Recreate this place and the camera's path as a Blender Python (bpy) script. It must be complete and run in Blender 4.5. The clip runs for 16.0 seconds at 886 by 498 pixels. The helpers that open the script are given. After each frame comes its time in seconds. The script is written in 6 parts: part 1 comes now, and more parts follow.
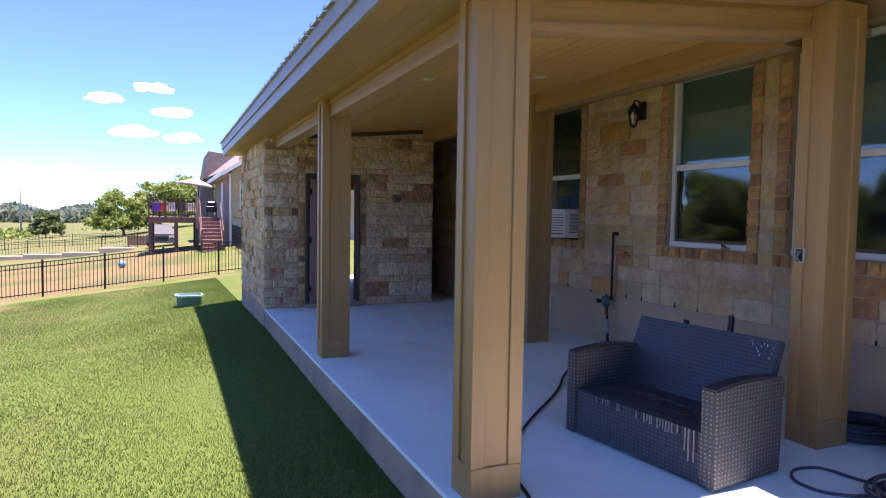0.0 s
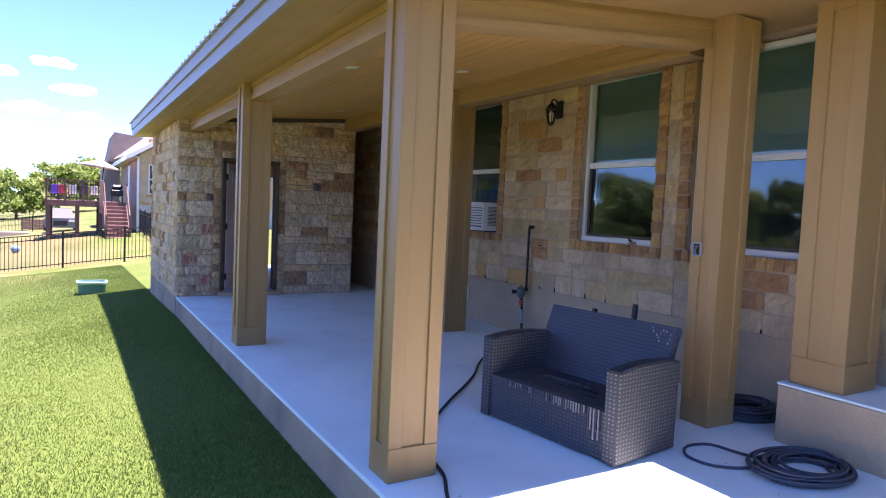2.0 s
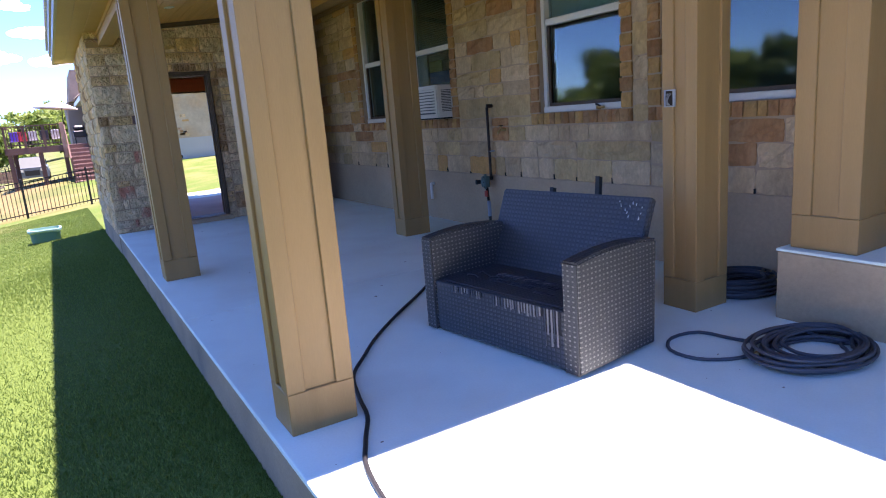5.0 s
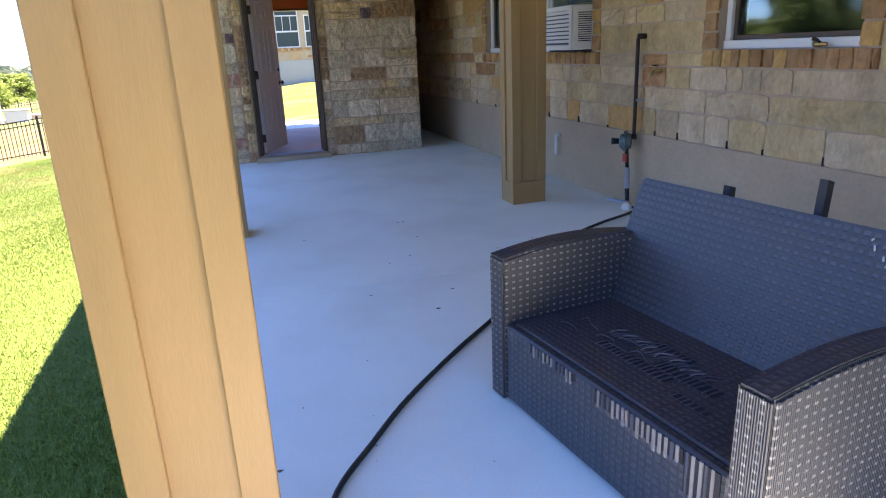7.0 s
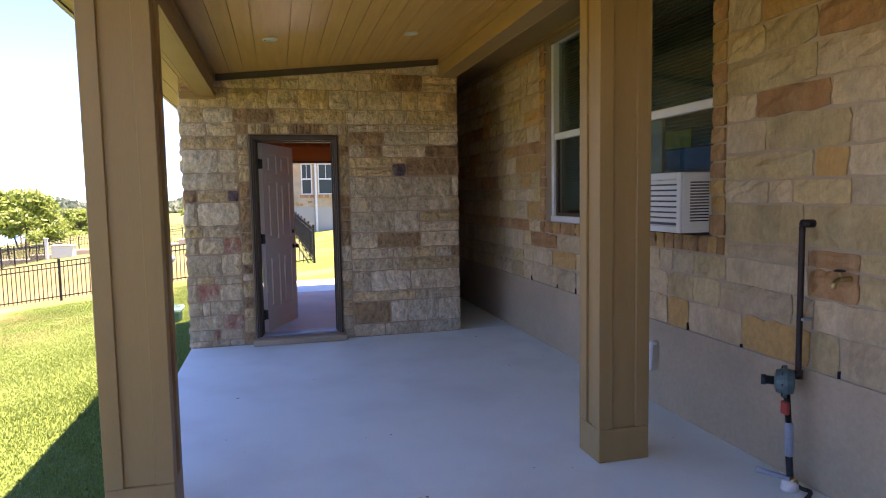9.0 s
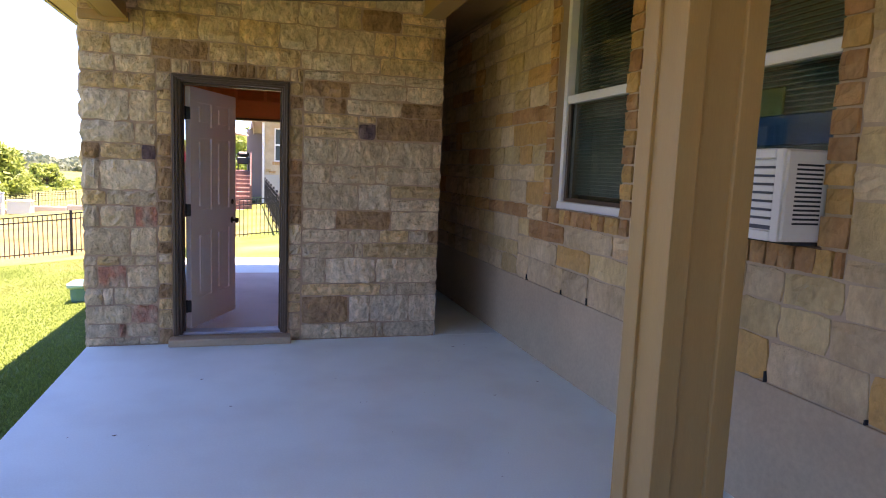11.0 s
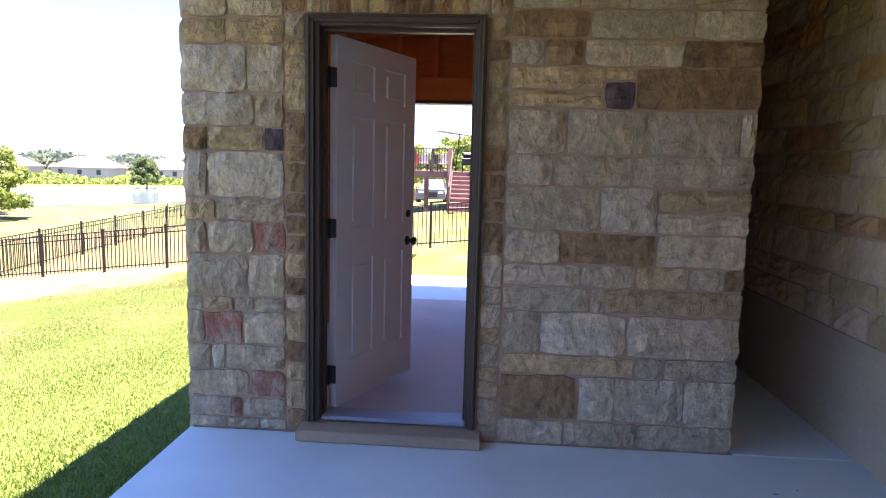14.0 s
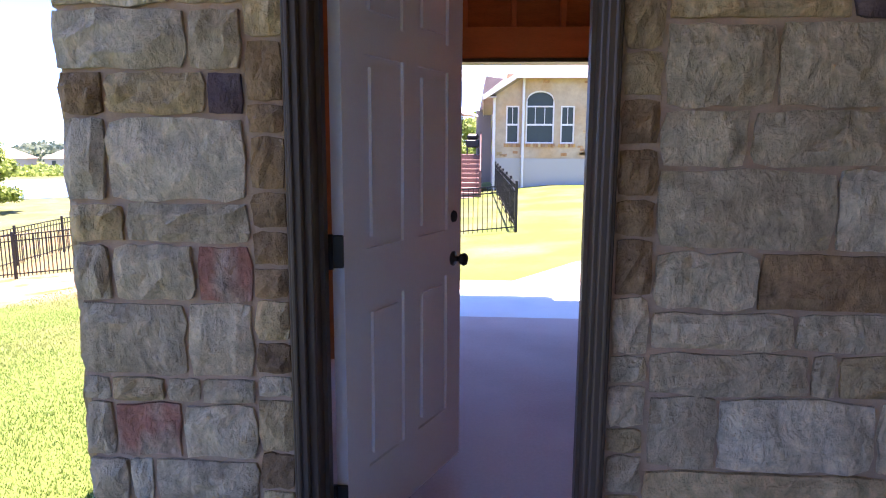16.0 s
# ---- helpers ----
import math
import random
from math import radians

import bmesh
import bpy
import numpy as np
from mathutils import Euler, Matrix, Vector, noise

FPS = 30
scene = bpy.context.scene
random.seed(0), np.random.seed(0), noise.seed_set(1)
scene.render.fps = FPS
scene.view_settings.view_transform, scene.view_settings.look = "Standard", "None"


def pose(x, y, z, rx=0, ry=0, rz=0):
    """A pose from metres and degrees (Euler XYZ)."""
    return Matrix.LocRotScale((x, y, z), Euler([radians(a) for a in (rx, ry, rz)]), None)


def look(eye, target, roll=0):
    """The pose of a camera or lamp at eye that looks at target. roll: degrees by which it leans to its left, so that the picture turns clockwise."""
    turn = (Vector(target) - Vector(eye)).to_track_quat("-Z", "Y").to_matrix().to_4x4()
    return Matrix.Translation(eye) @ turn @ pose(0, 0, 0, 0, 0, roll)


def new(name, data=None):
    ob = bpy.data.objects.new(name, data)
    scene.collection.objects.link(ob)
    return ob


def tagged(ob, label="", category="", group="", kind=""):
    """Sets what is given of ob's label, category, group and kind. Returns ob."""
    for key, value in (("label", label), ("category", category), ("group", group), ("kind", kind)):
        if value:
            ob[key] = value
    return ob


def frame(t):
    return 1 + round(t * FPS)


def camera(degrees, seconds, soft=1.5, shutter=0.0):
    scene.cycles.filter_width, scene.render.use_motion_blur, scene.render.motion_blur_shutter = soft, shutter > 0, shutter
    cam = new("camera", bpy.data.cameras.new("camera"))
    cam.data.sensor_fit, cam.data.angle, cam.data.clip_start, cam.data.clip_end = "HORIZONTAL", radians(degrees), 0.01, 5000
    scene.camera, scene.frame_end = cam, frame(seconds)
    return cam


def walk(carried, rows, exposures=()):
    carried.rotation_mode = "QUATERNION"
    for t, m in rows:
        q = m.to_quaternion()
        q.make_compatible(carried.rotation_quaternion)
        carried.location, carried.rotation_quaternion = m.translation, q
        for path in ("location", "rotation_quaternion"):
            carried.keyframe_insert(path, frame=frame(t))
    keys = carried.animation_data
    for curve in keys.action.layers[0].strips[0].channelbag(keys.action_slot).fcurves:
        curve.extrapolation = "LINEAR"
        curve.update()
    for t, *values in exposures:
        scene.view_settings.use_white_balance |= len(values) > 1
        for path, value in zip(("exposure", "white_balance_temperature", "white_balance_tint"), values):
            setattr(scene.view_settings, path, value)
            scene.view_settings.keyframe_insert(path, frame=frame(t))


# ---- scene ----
cam = camera(69.0, 16.0, soft=1.1)

PATH = [
    (0, (-1.299, -10.355, 1.531), (-0.516, -8.518, 1.423), 0.9),
    (0.5, (-1.384, -10.393, 1.542), (-0.488, -8.605, 1.507), 1.0),
    (1, (-1.376, -10.445, 1.497), (-0.406, -8.697, 1.449), 3.5),
    (1.5, (-1.331, -10.419, 1.481), (-0.304, -8.705, 1.382), 3.1),
    (2, (-1.351, -10.425, 1.492), (-0.343, -8.701, 1.372), 2.6),
    (2.5, (-1.362, -10.435, 1.477), (-0.4, -8.686, 1.349), -1.2),
    (3, (-1.356, -10.451, 1.443), (-0.455, -8.67, 1.316), -2.4),
    (3.5, (-1.17, -10.398, 1.405), (-0.344, -8.583, 1.255), -2.5),
    (4, (-0.908, -10.332, 1.384), (-0.063, -8.529, 1.2), -2.3),
    (4.2, (-0.831, -10.264, 1.356), (0.067, -8.493, 1.112), -3.5),
    (6.3, (0.072, -9.183, 1.284), (1.062, -7.553, 0.68), -3.4),
    (6.5, (0.18, -9.036, 1.258), (1.092, -7.365, 0.643), -0.9),
    (7, (0.465, -8.662, 1.317), (1.031, -6.839, 0.721), -2.5),
    (7.5, (0.639, -8.122, 1.364), (1.229, -6.296, 0.801), -0.7),
    (8, (0.848, -7.657, 1.462), (1.355, -5.765, 1.058), -2.3),
    (8.1, (0.902, -7.55, 1.471), (1.271, -5.615, 1.127), -3.1),
    (8.5, (0.933, -7.225, 1.54), (1.292, -5.265, 1.373), -1.8),
    (9, (0.975, -6.847, 1.509), (1.468, -4.916, 1.341), -1.0),
    (9.2, (1.049, -6.657, 1.465), (1.576, -4.735, 1.301), -1.5),
    (11.3, (1.41, -5.249, 1.476), (1.968, -3.343, 1.233), 2.5),
    (11.5, (1.452, -5.056, 1.467), (2.005, -3.146, 1.25), 1.4),
    (12, (1.493, -4.669, 1.455), (2.33, -2.866, 1.244), 1.8),
    (12.5, (1.69, -4.364, 1.467), (2.179, -2.444, 1.194), 0.0),
    (13, (1.676, -3.916, 1.449), (1.993, -1.96, 1.178), 0.1),
    (13.5, (1.691, -3.581, 1.426), (1.887, -1.609, 1.16), 0.1),
    (14, (1.625, -3.225, 1.427), (1.498, -1.246, 1.169), 1.5),
    (14.5, (1.47, -2.879, 1.419), (1.393, -0.895, 1.179), -2.5),
    (15, (1.421, -2.516, 1.386), (1.177, -0.544, 1.16), -0.4),
    (15.5, (1.373, -2.163, 1.376), (1.054, -0.217, 1.044), 0.6),
    (16, (1.257, -1.758, 1.386), (1.134, 0.214, 1.079), 0.3),
]
EXPOSURES = [(0.0, 2.75, 6450, 46), (0.5, 3.1, 6450, 47), (1.5, 3.28, 6350, 47), (4.2, 3.2, 6350, 44), (6.5, 3.65, 7000, 36), (7.5, 4.12, 7600, 38), (8.0, 3.95, 7700, 40), (9.2, 3.74, 7750, 46), (11.5, 4.27, 8300, 46),
             (12.5, 4.72, 8700, 45), (13.5, 4.4, 7900, 44), (14.4, 3.82, 6450, 42), (16.0, 3.9, 6650, 47)]
walk(cam, [(t, look(*p)) for t, *p in PATH], EXPOSURES)

# ---------------------------------------------------------------- world, sun
SUN = Vector((0.152, -0.047, 1.0)).normalized()
world = bpy.data.worlds.new("sky")
scene.world = world
world.use_nodes = True
wn, wl = world.node_tree.nodes, world.node_tree.links
wn.clear()
w_out = wn.new("ShaderNodeOutputWorld")
w_bg = wn.new("ShaderNodeBackground")
w_bg.inputs["Strength"].default_value = 0.062
w_sky = wn.new("ShaderNodeTexSky")
w_sky.sky_type = "NISHITA"
w_sky.sun_disc = False
w_sky.sun_elevation = math.asin(SUN.z)
w_sky.sun_rotation = math.atan2(SUN.x, SUN.y)
w_sky.altitude = 5000
w_sky.dust_density = 0.0
w_sky.ozone_density = 3.0
w_tint = wn.new("ShaderNodeMixRGB")
w_tint.blend_type = "MULTIPLY"
w_tint.inputs["Fac"].default_value = 1.0
w_tint.inputs["Color2"].default_value = (0.55, 0.81, 1.0, 1)
wl.new(w_sky.outputs["Color"], w_tint.inputs["Color1"])
wl.new(w_tint.outputs["Color"], w_bg.inputs["Color"])
wl.new(w_bg.outputs["Background"], w_out.inputs["Surface"])

sun = new("sun", bpy.data.lights.new("sun", "SUN"))
sun.data.energy = 2.45
sun.data.angle = radians(0.55)
sun.data.color = (1.0, 0.95, 0.87)
sun.matrix_world = look(SUN * 50, (0, 0, 0))


# ---------------------------------------------------------------- materials
def material(name, colour, rough=0.7, metal=0.0, vary=0.25, scale=6.0, bump=0.2, fine=60.0, stain=None, stain_scale=1.2,
             per_object=0.0, stretch=(1, 1, 1), spec=0.4, bump_dist=0.01, chip=0.0):
    """A surface with colour change at a broad and a fine scale, relief, and an optional second colour in patches."""
    m = bpy.data.materials.new(name)
    m.use_nodes = True
    n, l = m.node_tree.nodes, m.node_tree.links
    p = n["Principled BSDF"]
    p.inputs["Roughness"].default_value = rough
    p.inputs["Metallic"].default_value = metal
    p.inputs["Specular IOR Level"].default_value = spec
    co = n.new("ShaderNodeTexCoord")
    mp = n.new("ShaderNodeMapping")
    mp.inputs["Scale"].default_value = stretch
    geo = n.new("ShaderNodeNewGeometry")
    l.new(geo.outputs["Position"], mp.inputs["Vector"])
    big = n.new("ShaderNodeTexNoise")
    big.inputs["Scale"].default_value = scale
    big.inputs["Detail"].default_value = 4
    small = n.new("ShaderNodeTexNoise")
    small.inputs["Scale"].default_value = fine
    small.inputs["Detail"].default_value = 6
    small.inputs["Roughness"].default_value = 0.65
    for t in (big, small):
        l.new(mp.outputs["Vector"], t.inputs["Vector"])
    add = n.new("ShaderNodeMath")
    add.operation = "ADD"
    l.new(big.outputs["Fac"], add.inputs[0])
    l.new(small.outputs["Fac"], add.inputs[1])
    rng = n.new("ShaderNodeMapRange")
    rng.inputs["From Min"].default_value = 0.6
    rng.inputs["From Max"].default_value = 1.4
    rng.inputs["To Min"].default_value = 1 - vary
    rng.inputs["To Max"].default_value = 1 + vary
    l.new(add.outputs[0], rng.inputs["Value"])
    val = rng.outputs["Result"]
    if per_object:
        oi = n.new("ShaderNodeObjectInfo")
        r2 = n.new("ShaderNodeMapRange")
        r2.inputs["To Min"].default_value = 1 - per_object
        r2.inputs["To Max"].default_value = 1 + per_object
        l.new(oi.outputs["Random"], r2.inputs["Value"])
        mul = n.new("ShaderNodeMath")
        mul.operation = "MULTIPLY"
        l.new(val, mul.inputs[0])
        l.new(r2.outputs["Result"], mul.inputs[1])
        val = mul.outputs[0]
    if chip:
        cn = n.new("ShaderNodeTexNoise")
        cn.inputs["Scale"].default_value = 20
        cn.inputs["Detail"].default_value = 9
        cn.inputs["Roughness"].default_value = 0.75
        cn.inputs["Distortion"].default_value = 0.6
        l.new(mp.outputs["Vector"], cn.inputs["Vector"])
        cr = n.new("ShaderNodeMapRange")
        cr.inputs["From Min"].default_value = 0.36
        cr.inputs["From Max"].default_value = 0.66
        cr.inputs["To Min"].default_value = 1 - chip
        cr.inputs["To Max"].default_value = 1 + chip
        l.new(cn.outputs["Fac"], cr.inputs["Value"])
        cm = n.new("ShaderNodeMath")
        cm.operation = "MULTIPLY"
        l.new(val, cm.inputs[0])
        l.new(cr.outputs["Result"], cm.inputs[1])
        val = cm.outputs[0]
        # split facets: creased cells on a warped grid
        warp = n.new("ShaderNodeVectorMath")
        warp.operation = "MULTIPLY_ADD"
        l.new(big.outputs["Color"], warp.inputs[0])
        warp.inputs[1].default_value = (0.09, 0.09, 0.09)
        l.new(mp.outputs["Vector"], warp.inputs[2])
        vo = n.new("ShaderNodeTexVoronoi")
        vo.inputs["Scale"].default_value = 13
        l.new(warp.outputs["Vector"], vo.inputs["Vector"])
        facet = n.new("ShaderNodeMath")
        facet.operation = "MULTIPLY_ADD"
        facet.inputs[1].default_value = 1.1
        l.new(vo.outputs["Distance"], facet.inputs[0])
        l.new(add.outputs[0], facet.inputs[2])
        add2 = n.new("ShaderNodeMath")
        add2.operation = "ADD"
        l.new(facet.outputs[0], add2.inputs[0])
        l.new(cn.outputs["Fac"], add2.inputs[1])
        add = add2
    hsv = n.new("ShaderNodeHueSaturation")
    l.new(val, hsv.inputs["Value"])
    if stain:
        mix = n.new("ShaderNodeMixRGB")
        mix.inputs["Color1"].default_value = (*colour, 1)
        mix.inputs["Color2"].default_value = (*stain, 1)
        sn = n.new("ShaderNodeTexNoise")
        sn.inputs["Scale"].default_value = stain_scale
        sn.inputs["Detail"].default_value = 5
        l.new(mp.outputs["Vector"], sn.inputs["Vector"])
        sr = n.new("ShaderNodeMapRange")
        sr.inputs["From Min"].default_value = 0.45
        sr.inputs["From Max"].default_value = 0.68
        l.new(sn.outputs["Fac"], sr.inputs["Value"])
        l.new(sr.outputs["Result"], mix.inputs["Fac"])
        l.new(mix.outputs["Color"], hsv.inputs["Color"])
    else:
        hsv.inputs["Color"].default_value = (*colour, 1)
    l.new(hsv.outputs["Color"], p.inputs["Base Color"])
    if bump:
        bp = n.new("ShaderNodeBump")
        bp.inputs["Strength"].default_value = bump
        bp.inputs["Distance"].default_value = bump_dist
        l.new(add.outputs[0], bp.inputs["Height"])
        l.new(bp.outputs["Normal"], p.inputs["Normal"])
    return m


M = {}
M["paint"] = material("brown_paint", (0.335, 0.19, 0.069), 0.5, vary=0.12, scale=1.5, bump=0.25, fine=45, stretch=(8, 8, 0.6), bump_dist=0.003)
M["paint_h"] = material("brown_paint_beam", (0.335, 0.19, 0.069), 0.5, vary=0.12, scale=1.5, bump=0.25, fine=45, stretch=(2, 2, 8), bump_dist=0.003)
M["fascia"] = material("fascia_paint", (0.265, 0.225, 0.185), 0.45, vary=0.08, scale=2, bump=0.05)
M["ceiling"] = material("ceiling_stain", (0.60, 0.31, 0.09), 0.45, vary=0.2, scale=2.0, bump=0.15, fine=25, stretch=(12, 0.7, 12), bump_dist=0.003)
M["slab"] = material("slab_concrete", (0.685, 0.80, 0.735), 0.75, vary=0.07, scale=0.8, bump=0.15, fine=90, stain=(0.615, 0.705, 0.64), stain_scale=1.6, bump_dist=0.004)
M["slab_edge"] = material("edge_concrete", (0.37, 0.27, 0.175), 0.85, vary=0.2, scale=3, bump=0.3, fine=50, stain=(0.22, 0.18, 0.135))
M["footing"] = material("footing_plaster", (0.435, 0.305, 0.185), 0.85, vary=0.17, scale=1.6, bump=0.25, fine=40, stain=(0.37, 0.265, 0.165), stain_scale=1.3)
M["mortar"] = material("mortar", (0.50, 0.315, 0.20), 0.95, vary=0.15, scale=5, bump=0.5, fine=120)
M["mortar_warm"] = material("mortar_warm", (0.43, 0.30, 0.19), 0.95, vary=0.12, scale=5, bump=0.4, fine=120)
STONE = dict(rough=0.9, vary=0.24, scale=9, bump=1.0, fine=30, per_object=0.15, bump_dist=0.032, spec=0.3, stretch=(1, 1, 0.7), chip=0.28)
SAWN = dict(rough=0.85, vary=0.27, scale=5, bump=0.9, fine=36, per_object=0.15, bump_dist=0.011, spec=0.25, stretch=(1, 1, 0.6), chip=0.09)
M["g"] = material("stone_grey_buff", (0.73, 0.53, 0.33), stain=(0.63, 0.445, 0.265), stain_scale=5, **STONE)
M["w"] = material("stone_pale_grey", (0.73, 0.555, 0.37), stain=(0.74, 0.54, 0.34), stain_scale=6, **STONE)
M["t"] = material("stone_tan", (0.72, 0.48, 0.245), stain=(0.62, 0.395, 0.19), stain_scale=6, **STONE)
M["b"] = material("stone_brown", (0.46, 0.26, 0.125), stain=(0.34, 0.185, 0.095), stain_scale=7, **STONE)
M["r"] = material("stone_red", (0.50, 0.19, 0.12), stain=(0.60, 0.43, 0.29), stain_scale=8, **STONE)
M["p"] = material("stone_purple", (0.19, 0.115, 0.115), stain=(0.30, 0.20, 0.17), stain_scale=9, **STONE)
M["o"] = material("sawn_stone_ochre", (0.50, 0.275, 0.095), stain=(0.45, 0.24, 0.08), stain_scale=5, **SAWN)
M["c"] = material("sawn_stone_cream", (0.54, 0.38, 0.22), stain=(0.52, 0.345, 0.18), stain_scale=3, **SAWN)
M["n"] = material("sawn_stone_tan", (0.50, 0.335, 0.155), stain=(0.52, 0.365, 0.18), stain_scale=4, **SAWN)
M["k"] = material("sawn_stone_rust", (0.39, 0.185, 0.075), stain=(0.46, 0.25, 0.11), stain_scale=7, **SAWN)
M["white"] = material("white_vinyl", (0.66, 0.63, 0.565), 0.4, vary=0.03, bump=0.0)
M["door"] = material("door_white_paint", (0.80, 0.765, 0.75), 0.42, vary=0.04, scale=3, bump=0.08, fine=80, bump_dist=0.002)
M["frame"] = material("dark_brown_frame", (0.075, 0.044, 0.026), 0.5, vary=0.2, scale=3, bump=0.2, fine=30, stretch=(6, 6, 1), bump_dist=0.003)
M["bronze"] = material("dark_bronze", (0.045, 0.032, 0.025), 0.35, metal=0.8, vary=0.1, bump=0.0)
M["black"] = material("black_metal", (0.012, 0.012, 0.013), 0.45, metal=0.2, vary=0.1, bump=0.0)
M["rubber"] = material("black_rubber", (0.018, 0.018, 0.019), 0.55, vary=0.2, bump=0.1)
M["hose"] = material("grey_hose", (0.055, 0.062, 0.075), 0.5, vary=0.2, bump=0.1)
M["osb"] = material("wood_framing", (0.44, 0.165, 0.055), 0.8, vary=0.3, scale=4, bump=0.3, fine=30, stretch=(1, 4, 5))
M["lumber"] = material("lumber_header", (0.54, 0.21, 0.08), 0.75, vary=0.18, scale=2, bump=0.2, fine=30, stretch=(1, 8, 8))
M["garage_floor"] = material("garage_concrete", (0.57, 0.455, 0.365), 0.7, vary=0.12, scale=1.3, bump=0.15, fine=60, stain=(0.47, 0.355, 0.28), stain_scale=1.1)
M["gravel"] = material("pale_gravel", (0.42, 0.38, 0.31), 0.95, vary=0.2, scale=4, bump=0.6, fine=60)
M["metalroof"] = material("metal_roof", (0.42, 0.40, 0.37), 0.4, metal=0.5, vary=0.06, bump=0.0)
# dark base colour stands in for the dimness of an unlit room
M["interior"] = material("darkened_room_wall", (0.10, 0.09, 0.08), 0.9, vary=0.1, bump=0.0)
M["blind"] = material("blind_slat", (0.30, 0.36, 0.33), 0.6, vary=0.05, bump=0.0)
M["screen"] = material("insect_screen", (0.035, 0.05, 0.045), 0.6, vary=0.1, bump=0.1, fine=300)
# pale grey strand; on the seat it also carries painted edge glints
M["strand"] = material("pale_strand", (0.21, 0.20, 0.19), 0.45, vary=0.2, bump=0.1)
M["worn"] = material("bleached_resin", (0.55, 0.54, 0.52), 0.5, vary=0.2, bump=0.1)
M["shade"] = material("window_shade", (0.42, 0.46, 0.40), 0.7, vary=0.05, scale=2, bump=0.05)
M["brass"] = material("brass", (0.45, 0.30, 0.12), 0.35, metal=0.9, vary=0.15, bump=0.0)
M["reg_green"] = material("regulator_green", (0.085, 0.14, 0.125), 0.5, metal=0.3, vary=0.15, bump=0.1)
M["pipe"] = material("dark_pipe", (0.035, 0.02, 0.016), 0.5, metal=0.4, vary=0.3, bump=0.1)
M["red"] = material("red_handle", (0.45, 0.05, 0.03), 0.5, vary=0.1, bump=0.0)
M["grey_plastic"] = material("grey_fitting", (0.30, 0.32, 0.35), 0.5, vary=0.15, bump=0.0)
M["ac_grille"] = material("ac_grille", (0.55, 0.55, 0.54), 0.45, vary=0.05, bump=0.0)
M["dark"] = material("dark_void", (0.02, 0.02, 0.022), 0.8, vary=0.1, bump=0.0)
M["green_box"] = material("green_plastic", (0.05, 0.16, 0.125), 0.55, vary=0.1, scale=4, bump=0.05)
M["green_pale"] = material("pale_green_plastic", (0.20, 0.36, 0.31), 0.5, vary=0.1, scale=4, bump=0.05)
M["bark"] = material("bark", (0.13, 0.10, 0.07), 0.9, vary=0.3, scale=5, bump=0.6)
M["deck_wood"] = material("deck_wood", (0.11, 0.058, 0.046), 0.8, vary=0.2, scale=3, bump=0.2)
M["fresh_wood"] = material("reddish_new_wood", (0.27, 0.165, 0.125), 0.8, vary=0.2, scale=3, bump=0.2)
# white car lowered to dark grey: the shade under the deck is in the paint
M["car_shaded"] = material("shaded_car_paint", (0.13, 0.15, 0.18), 0.25, vary=0.04, bump=0.0)
M["neighbour_stone"] = material("pale_limestone", (0.44, 0.33, 0.21), 0.9, vary=0.2, scale=1.5, bump=0.4, fine=8, stain=(0.46, 0.29, 0.145), stain_scale=0.9)
M["neighbour_plaster"] = material("pale_plaster", (0.38, 0.355, 0.31), 0.9, vary=0.06, scale=0.5, bump=0.05)
M["pink_siding"] = material("pinkish_siding", (0.24, 0.20, 0.175), 0.8, vary=0.1, scale=1, bump=0.1)
M["shingle"] = material("roof_shingle", (0.23, 0.19, 0.16), 0.95, vary=0.2, scale=2, bump=0.4, fine=12)
# darker copy of the house stone: the west side's shade is in this colour
M["shade_wall"] = material("shaded_stone_side", (0.27, 0.19, 0.15), 0.9, vary=0.25, scale=2, bump=0.3, fine=8)
M["umbrella"] = material("cream_canvas", (0.72, 0.66, 0.58), 0.8, vary=0.05, bump=0.0)
M["lamp_lens"] = material("lamp_lens", (0.75, 0.72, 0.66), 0.35, vary=0.03, bump=0.0)
M["pale_wall"] = material("pale_retaining_wall", (0.42, 0.35, 0.28), 0.9, vary=0.1, scale=1, bump=0.1)


def glass_material(name, tint, rough=0.02):
    m = bpy.data.materials.new(name)
    m.use_nodes = True
    p = m.node_tree.nodes["Principled BSDF"]
    p.inputs["Base Color"].default_value = (*tint, 1)
    p.inputs["Roughness"].default_value = rough
    p.inputs["IOR"].default_value = 1.6
    p.inputs["Transmission Weight"].default_value = 1.0
    return m


M["glass"] = glass_material("tinted_glass", (0.52, 0.70, 0.64))
M["glass_screened"] = glass_material("screened_glass", (0.52, 0.70, 0.64), 0.03)
M["lamp_glass"] = glass_material("lamp_glass", (0.9, 0.9, 0.88), 0.1)


